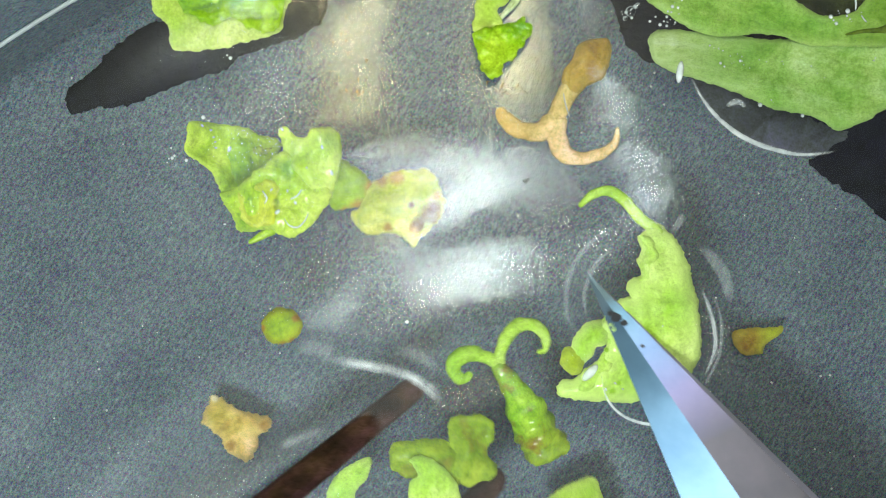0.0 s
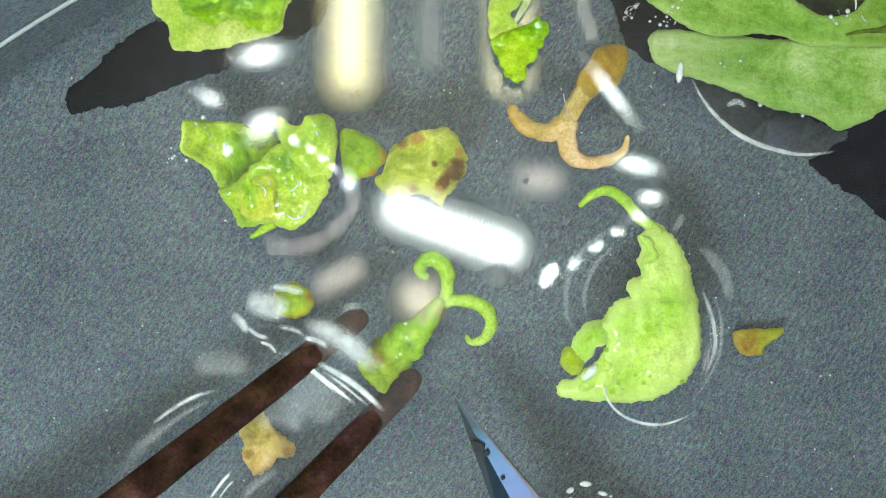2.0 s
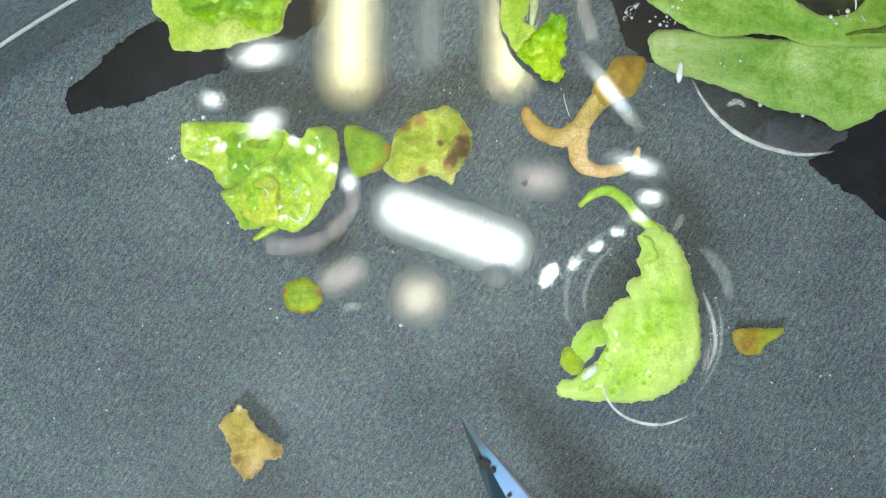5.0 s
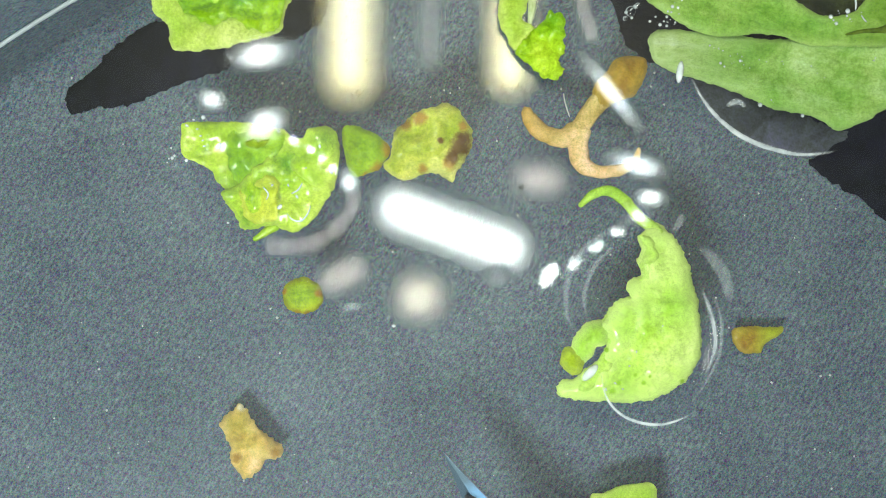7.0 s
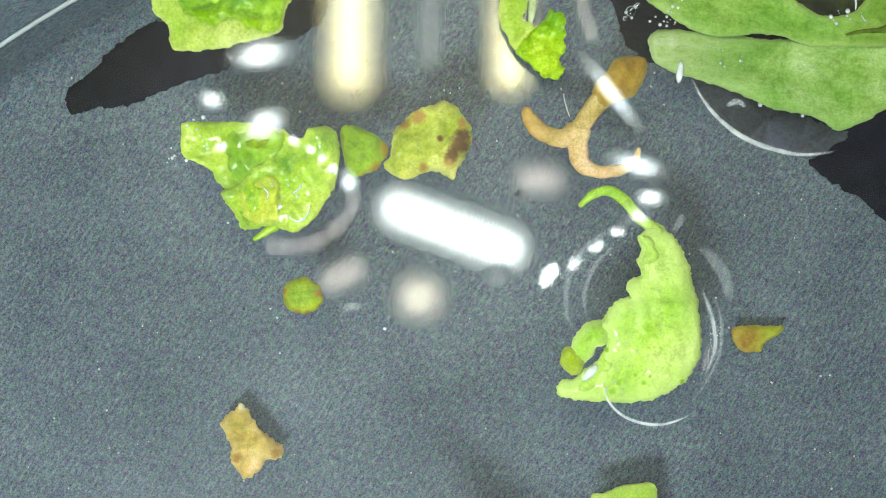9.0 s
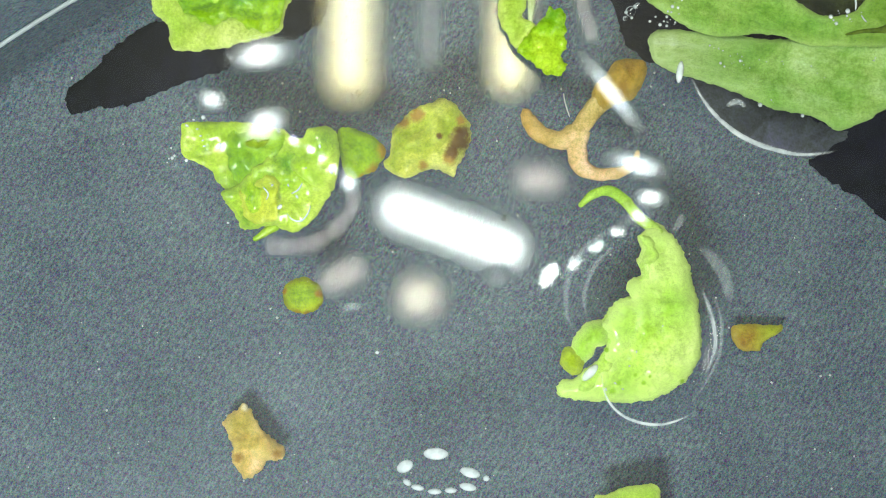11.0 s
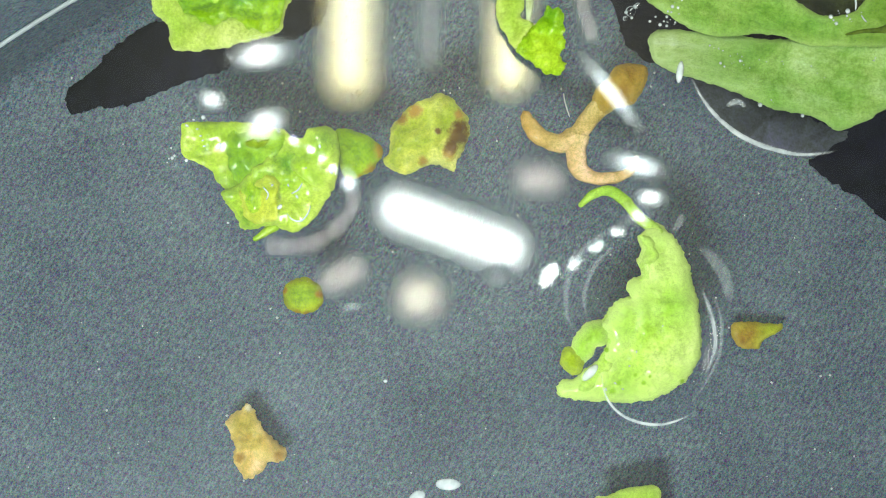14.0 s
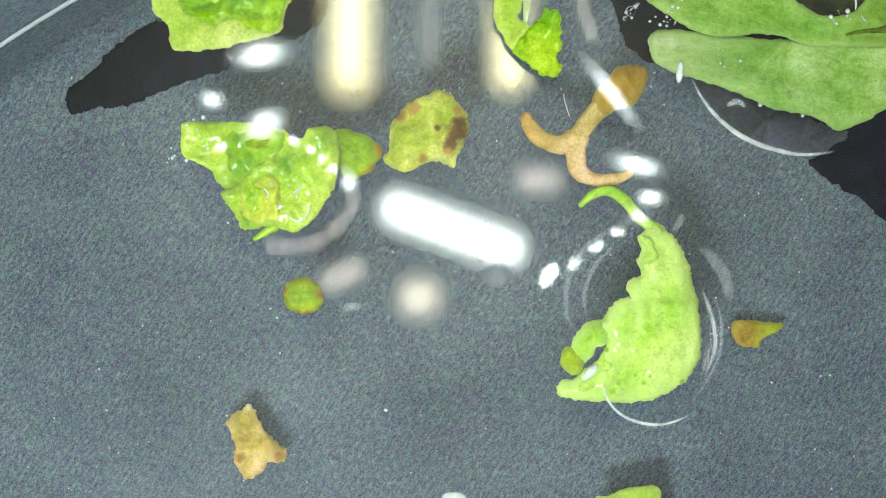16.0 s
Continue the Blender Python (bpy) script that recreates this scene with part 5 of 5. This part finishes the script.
        part("glint", ridge_mesh("glint", [(-0.4 * r, -0.1 * r), (-0.1 * r, 0.35 * r), (0.35 * r, 0.4 * r)], 0.3 * r, 0.01, GLINT_MOTE, 0.75 * r), cell)
    hair = new("fibre", tube("fibre", [(x, y, 0.03) for x, y in [(2.717, 3.52), (2.755, 3.304), (2.857, 2.972)]], [0.012, 0.018, 0.012], DUST_PALE, 1, 0, 5))
    tagged(hair, "thin pale fibre floating on the water", "fibre")
    return [ring_glint(size, wide) for size, wide in ((1.0, 0.98), (0.5, 0.95))]


def ring_glint(size, wide):
    """A ring of white beads painted in for lamps mirrored in a bubble, the far ones larger; size scales the ring, wide
    the beads.
    """
    foam = new("ring_glint")
    tagged(foam, "small ring of white domes painted in as lamp reflections on the water" if size < 1 else "wide ring of plump white domes painted in as lamp reflections on the water", "foam")
    for x, y, rx, ry, turn in ((-0.103, 0.491, 0.383, 0.153, 0.0), (-0.801, 0.207, 0.268, 0.153, -0.383), (0.672, 0.065, 0.319, 0.128, 0.191), (-0.75, -0.155, 0.14, 0.077, 0.383), (-0.517, -0.271, 0.204, 0.077, 0.128), (-0.129, -0.362, 0.217, 0.077, 0.0), (0.233, -0.336, 0.191, 0.077, 0.0), (0.62, -0.259, 0.268, 0.102, 0.128), (1.034, -0.065, 0.102, 0.077, 0.0)):
        glint_bead = dome("glint_bead", "", 0, 0, rx * 0.8 * size * wide, ry * 0.95 * size * wide, 0.06 * size, turn=-turn * 78.4, material=GLARE)
        glint_bead.parent = foam
        glint_bead.location = (x * size * MM, y * size * MM, 0)
        del glint_bead["category"]
    return foam


build_setting()
water = build_water()
build_light()
build_still_leaves()
drift = build_drifting()
forceps, arms = build_forceps()
scalpel = build_scalpel()
wide_glint, small_glint = build_small()
crumb = new("dust_speck", tube("dust_speck", [(-0.06, 0.02, 0.03), (0.0, -0.03, 0.03), (0.05, 0.04, 0.03), (0.09, 0.0, 0.03)], [0.02, 0.045, 0.03, 0.01], DUST_DARK, 0.7, 0.5, 6))
tagged(crumb, "dark dust crumb drifting on the water", "dust", "floating dust")
mote = dome("dust_speck", "bright white mote drifting on the water", 0, 0, 0.05, 0.04, 0.03, material=GLINT_MOTE)
tagged(mote, "", "dust", "floating dust")
ripples = build_ripples()
swash = build_swash()
ring_wave = build_ring_wave()


# ---- what moves ----
def glide(ob, z, rows, roll=None):
    """Rows of seconds, x, y (mm), turn (degrees) and, where it is not z, the height; roll gives the degrees about its own axis at a time."""
    walk(ob, [(r[0], pose(r[1] * MM, r[2] * MM, (r[4] if len(r) > 4 else z) * MM, roll(r[0]) if roll else 0, 0, r[3])) for r in rows])


def blade_roll(t):
    """The blade's roll, set so that the camera sees its faces light or dark."""
    return float(np.interp(t, (0.0, 0.2, 0.7, 4.2, 6.3, 16.0), (2, 2, 20, 20, 4, 4)))


def motions():
    d = drift
    base = math.degrees(math.atan2(-DISH[1], -DISH[0]))
    walk(water, [(t, pose(DISH[0] * MM, DISH[1] * MM, 0, 0, 0, base + turn)) for t, turn in (
        (0.0, -150), (0.1, -92), (0.2, -54), (0.3, -100), (0.4, -140), (0.5, -150), (0.6, -112), (0.7, -46), (0.9, -30), (1.0, -58), (1.1, -20), (1.3, -26), (1.4, -100), (1.5, -138), (1.6, -100), (1.7, -60),
        (1.9, -38), (2.1, -46), (2.2, -58), (2.4, -46), (2.5, -56), (2.6, -130), (2.7, -156), (2.9, -126), (3.0, -57), (3.1, -88), (3.3, -150), (3.4, -165), (3.5, -140), (3.6, -98), (3.7, -42), (3.9, -8), (4.2, 0), (16.0, 0))])
    glide(d["clump"], -0.5, [(0, -4.176, 1.595, -4), (0.5, -4.227, 1.751, 2), (1, -4.253, 1.673, -2), (1.5, -4.24, 1.725, 0), (3, -4.227, 1.725, -1), (3.5, -4.227, 1.777, 1), (4, -4.176, 1.673, 0), (7, -4.176, 1.673, 0), (16, -4.176, 1.673, 0)])
    glide(d["bud"], -0.6, [(0, -2.16, 1.444, -10), (0.5, -2.004, 1.965, -8), (1, -1.912, 2.069, -6), (2, -1.847, 2.147, -4), (3, -1.834, 2.251, -2), (4, -1.717, 2.251, 0), (7, -1.769, 2.251, 0), (9, -1.808, 2.251, 0), (12, -1.899, 2.199, 2), (16, -1.952, 2.199, 4)])
    glide(d["stained"], -0.7, [(0, -0.94, 1.083, -14), (0.5, -0.679, 1.553, -12), (1, -0.548, 1.736, -10), (1.5, -0.47, 1.893, -9), (2, -0.418, 1.997, -8), (2.5, -0.392, 2.075, -6), (3, -0.365, 2.18, -4), (3.5, -0.339, 2.258, -3), (4, -0.313, 2.336, -2), (7, -0.287, 2.493, 0), (9, -0.3, 2.532, 2), (12, -0.326, 2.611, 4), (14.5, -0.352, 2.702, 6), (16, -0.365, 2.754, 7)])
    glide(d["lobed"], 0.3, [(0, 1.275, 5.064, -34), (0.5, 1.275, 5.038, -32), (1, 1.376, 5.001, -30), (1.5, 1.503, 5.013, -28), (2, 1.616, 4.988, -24), (2.5, 1.717, 4.937, -18), (3, 1.844, 4.862, -12), (3.5, 1.919, 4.887, -8), (4, 2.02, 4.887, -2), (7, 1.97, 4.937, 0), (9, 1.983, 4.95, 0), (12, 1.983, 5.013, 4), (14.5, 1.932, 5.001, 4), (16, 1.882, 4.975, 3)])
    glide(d["disc"], -0.6, [(0, -3.734, -1.769, 20), (0.5, -3.539, -1.288, 10), (1, -3.5, -1.249, 8), (2, -3.474, -1.184, 5), (2.5, -3.396, -1.197, 4), (3, -3.435, -1.093, 3), (3.5, -3.461, -1.028, 3), (4, -3.253, -1.067, 0), (7, -3.253, -1.067, 0), (16, -3.24, -1.067, -4)])
    glide(d["star"], -2.3, [(0, -5.026, -4.271, 24), (0.5, -4.559, -4.243, 8), (1, -4.655, -4.243, 12), (1.5, -4.202, -4.861, -10), (2, -4.381, -4.587, -4), (2.5, -4.381, -4.491, 0), (3, -4.422, -4.491, -4), (3.5, -4.587, -4.82, 10), (4, -4.697, -4.724, 4), (7, -4.697, -4.655, 0), (9, -4.683, -4.655, -1), (12, -4.614, -4.669, -4), (16, -4.573, -4.683, -6)])
    glide(d["chip"], -2.6, [(0, 7.721, -2.231, 4), (3, 7.734, -2.259, 2), (7, 7.706, -2.204, 0), (9, 7.706, -2.176, 0), (12, 7.679, -2.134, -2), (16, 7.679, -2.065, -4)])
    glide(d["edge"], -1.8, [(0, 3.056, -6.206, 15), (0.3, 3.326, -7.017, 12), (0.8, 3.731, -7.693, 8), (4, 4.137, -7.693, 4), (5.2, 4.272, -6.747, 1), (6.3, 4.313, -6.206, 0), (9, 4.326, -6.206, 0), (11.3, 4.408, -6.246, 0), (16, 4.422, -6.273, 0)])
    glide(d["fork"], -0.6, [(0, 2.615, 3.161, 10), (0.5, 2.55, 3.135, 12), (1, 2.68, 3.135, 9), (1.5, 2.784, 3.161, 8), (2, 2.888, 3.109, 5), (2.5, 2.94, 3.083, 4), (3, 3.005, 3.031, 3), (3.5, 3.018, 3.057, 3), (4, 3.174, 2.979, 1), (7, 3.201, 2.94, 0), (9, 3.201, 2.94, 0), (12, 3.174, 2.849, -1), (14.5, 3.174, 2.797, -2), (16, 3.174, 2.771, -2)])
    glide(d["cluster"], -0.5, [(0, -0.311, -5.044, 0), (0.1, -0.246, -5.148, -4), (0.2, -0.311, -5.459, -10), (0.35, -0.83, -7.119, -20), (0.6, -1.349, -8.805, -30), (16, -1.349, -8.805, -30)])
    glide(d["pistil"], -0.6, [(0, 2.555, -4.859, 120), (0.1, 2.633, -4.686, 128), (0.2, 2.38, -4.482, 140), (0.3, 2.151, -4.755, 150), (0.4, 1.862, -5.071, 158), (0.5, 1.677, -5.077, 160), (0.6, 1.49, -5.39, 150), (0.7, 0.752, -5.995, 128), (0.8, 0.241, -5.586, 112), (0.9, -0.342, -5.482, 106), (1, -0.537, -5.176, 105), (1.1, -0.43, -4.797, 101), (1.2, -0.529, -4.481, 97), (1.3, -0.674, -4.333, 88), (1.5, -0.877, -4.117, 77), (1.6, -1.226, -4.22, 70), (1.8, -1.549, -3.621, 56), (2, -1.753, -3.049, 46), (2.2, -1.817, -2.986, 46), (2.4, -2.103, -2.737, 47), (2.5, -2.134, -2.64, 48), (2.7, -2.07, -2.678, 48), (3, -2.037, -2.669, 49), (3.2, -1.879, -2.64, 48), (3.4, -1.561, -2.512, 48, 0.1), (3.5, -1.498, -2.423, 48, 0.6), (3.7, -1.6, -2.309, 48, 0.7), (4, -1.561, -2.36, 48, 0.7), (4.2, -1.625, -2.614, 48, 0.9), (4.5, -2.134, -4.038, 48, 1.5), (4.8, -3.719, -6.639, 50, 1.5), (5.2, -8.501, -10.969, 55, 0.6), (16, -9.264, -11.604, 55, 0.3)])
    # forceps: between the tips, and the turn
    glide(forceps, -0.6, [(0, 0.458, -4.081, 41.5), (0.2, -0.559, -5.301, 41.5), (0.35, -1.703, -7.742, 41.5), (0.5, -1.831, -7.869, 41.5), (0.6, -1.449, -7.106, 41.5), (0.7, -0.814, -5.708, 41.5), (0.8, -0.915, -5.009, 41.5), (1, -0.877, -4.284, 41.5), (1.2, -0.75, -3.801, 41.5), (1.5, -0.686, -3.229, 41.5), (1.8, -1.068, -2.339, 41.5), (2, -1.17, -2.148, 41.5), (2.2, -1.195, -2.174, 41.5), (2.5, -1.322, -1.894, 42.5), (2.7, -1.424, -1.92, 42.5), (3, -1.551, -1.843, 42.5), (3.2, -1.322, -1.767, 42.5), (3.4, -1.093, -1.64, 42.5, 0.3), (3.5, -0.992, -1.589, 42.5, 0.8), (3.8, -1.068, -1.513, 42.5, 0.9), (4, -1.17, -1.513, 42.5, 0.9), (4.2, -1.131, -1.538, 42.5, 1.1), (4.5, -1.703, -2.848, 40, 1.7), (4.8, -3.229, -5.39, 42, 1.7), (5.2, -7.806, -9.712, 46, 0.8), (16, -8.568, -10.348, 46, 0.5)])
    glide(ripples, 0.0, [(0, -1.582, -7.258, 0), (0.2, -1.582, -7.258, 0), (0.35, -1.837, -7.13, 0), (0.6, -1.582, -6.237, 0), (0.7, -0.816, -5.472, 0), (0.8, -0.918, -5.026, 0), (1, -0.88, -4.298, 0), (1.2, -0.753, -3.814, 0), (1.5, -0.689, -3.24, 0), (1.8, -1.071, -2.347, 0), (2, -1.173, -2.156, 0), (2.2, -1.199, -2.181, 0), (2.5, -1.327, -1.901, 0), (2.7, -1.429, -1.926, 0), (3, -1.556, -1.849, 0), (3.2, -1.327, -1.773, 0), (3.3, -1.378, -1.901, 0), (3.4, -2.347, -2.793, 0), (3.5, -4.643, -4.962, 0), (3.7, -7.449, -7.13, 0), (4.5, -9.235, -9.043, 0), (16, -9.235, -9.043, 0)])
    glide(ring_wave, 0.0, [(0, -6.173, -15.293, 0), (3.1, -6.173, -15.293, 0), (3.25, -1.071, -2.283, 0), (3.4, -0.625, -1.543, 0), (3.5, -0.497, -1.518, 0), (3.56, -0.497, -1.594, 0), (3.7, -4.643, -13.508, 0), (16, -6.173, -15.293, 0)])
    glide(swash, 0.0, [(0, -1.327, -2.921, 0), (0.1, -1.582, -3.431, 0), (0.2, -2.347, -4.579, 0), (0.3, -3.367, -6.62, 0), (0.45, -4.643, -9.426, 0), (16, -4.643, -9.426, 0)])
    for arm, s in zip(arms, (1, -1)):
        walk(arm, [(t, pose(-0.098, 0, 0.026, 0, 0, s * math.degrees(math.atan((gap / 2 - 0.3) / 98)))) for t, gap in (
            (0.0, 2.8), (0.35, 2.7), (0.8, 2.7), (1.0, 2.95), (1.5, 3.05), (1.8, 2.0), (2.0, 1.85), (2.5, 1.45), (3.0, 1.43), (3.5, 1.48), (4.2, 1.45), (16.0, 1.45))])
    glide(scalpel, -0.2, [(0, 3.223, -0.475, -56), (0.1, 3.736, -0.552, -56), (0.2, 4.828, -0.655, -56), (0.3, 3.415, -3.197, -56), (0.4, 2.452, -3.942, -56), (0.5, 2.773, -4.802, -56), (0.6, 2.491, -4.224, -56), (0.7, 2.26, -3.903, -56), (0.8, 1.489, -3.261, -56), (0.9, 1.13, -3.428, -56), (1, 0.488, -3.518, -57), (1.2, 0.282, -3.428, -57), (1.5, 0.205, -3.39, -57), (2, 0.244, -3.326, -57), (2.5, 0.36, -3.287, -57), (3, 0.565, -3.159, -57), (3.5, 0.847, -3.261, -57), (4, 0.745, -3.172, -57), (4.2, 0.783, -3.197, -57), (5.2, 0.205, -3.903, -57), (6.3, -0.154, -4.507, -57), (7, 0.0, -4.61, -55), (7.5, -0.128, -4.764, -55), (8, -0.347, -4.995, -55), (8.5, -0.591, -5.226, -55), (9, -0.796, -5.38, -55), (9.2, -0.873, -5.483, -55), (10, -0.822, -6.279, -55), (11.3, -0.308, -7.82, -55), (16, -0.308, -7.948, -55)], blade_roll)
    glide(crumb, 0.02, [(0, 1.862, 1.543, 0), (9.2, 1.658, 1.237, 20), (11.3, 1.339, 0.625, 30), (12, 1.314, 0.548, 35), (12.5, 1.301, 0.459, 40), (14.5, 1.046, 0.089, 80), (16, 0.855, -0.268, 110)])
    glide(mote, 0.02, [(0, -0.816, -1.645, 0), (7, -1.11, -1.735, 0), (9, -1.314, -1.798, 0), (11.3, -1.531, -2.411, 0), (12, -1.62, -2.538, 0), (14.5, -1.263, -3.125, 0), (16, -1.288, -3.635, 0)])
    glide(small_glint, 0.0, [(0, 3.95, -6.1, 0), (0.4, 3.97, -5.2, 0), (0.5, 3.87, -4.8, 0), (0.8, 3.45, -5.40, 0), (1.5, 3.33, -5.35, 0), (2, 3.27, -5.55, 0), (2.5, 3.40, -5.52, 0), (3, 3.65, -5.24, 0), (3.5, 3.55, -5.15, 0), (4, 3.60, -5.28, 0), (4.2, 3.60, -5.34, 0), (5.2, 3.2, -6.5, 0), (6.3, 2.9, -7.2, 0), (16, 2.6, -7.6, 0)])
    glide(wide_glint, 0.0, [(0, 1.2, -7.6, 0), (6.3, 1.2, -7.6, 0), (9.2, 0.60, -6.70, 0), (11.3, -0.08, -5.05, 0), (11.5, -0.02, -5.15, 0), (12, 0.0, -5.19, 0), (12.5, 0.03, -5.22, 0), (13, 0.08, -5.42, 0), (13.5, 0.11, -5.69, 0), (14, 0.22, -5.80, 0), (14.5, 0.29, -5.93, 0), (15, 0.33, -6.00, 0), (16, 0.35, -6.10, 0)])
    # until the water calms, flap is tilted and crest shifted to fit the camera's view
    def hinge(a):
        return -1.7 + 1.7 * math.cos(math.radians(a)) - 0.1 * math.sin(math.radians(a)), 0.1 - 0.1 * math.cos(math.radians(a)) - 1.7 * math.sin(math.radians(a))
    walk(d["flap"], [(t, pose(hinge(a)[0] * MM, 0, hinge(a)[1] * MM, 0, a, 0)) for t, a in ((0, 38), (1.5, 36), (3.0, 34), (3.5, 26), (4.2, 8), (5.5, 0), (16, 0))])
    walk(d["crest"], [(t, pose(0, y * MM, 0)) for t, y in ((0, 0.16), (0.2, 0.16), (0.5, 0.42), (0.8, 0.26), (1.5, 0.30), (2, 0.24), (3, 0.24), (3.5, 0.16), (4.2, 0.05), (5.5, 0), (16, 0))])


motions()
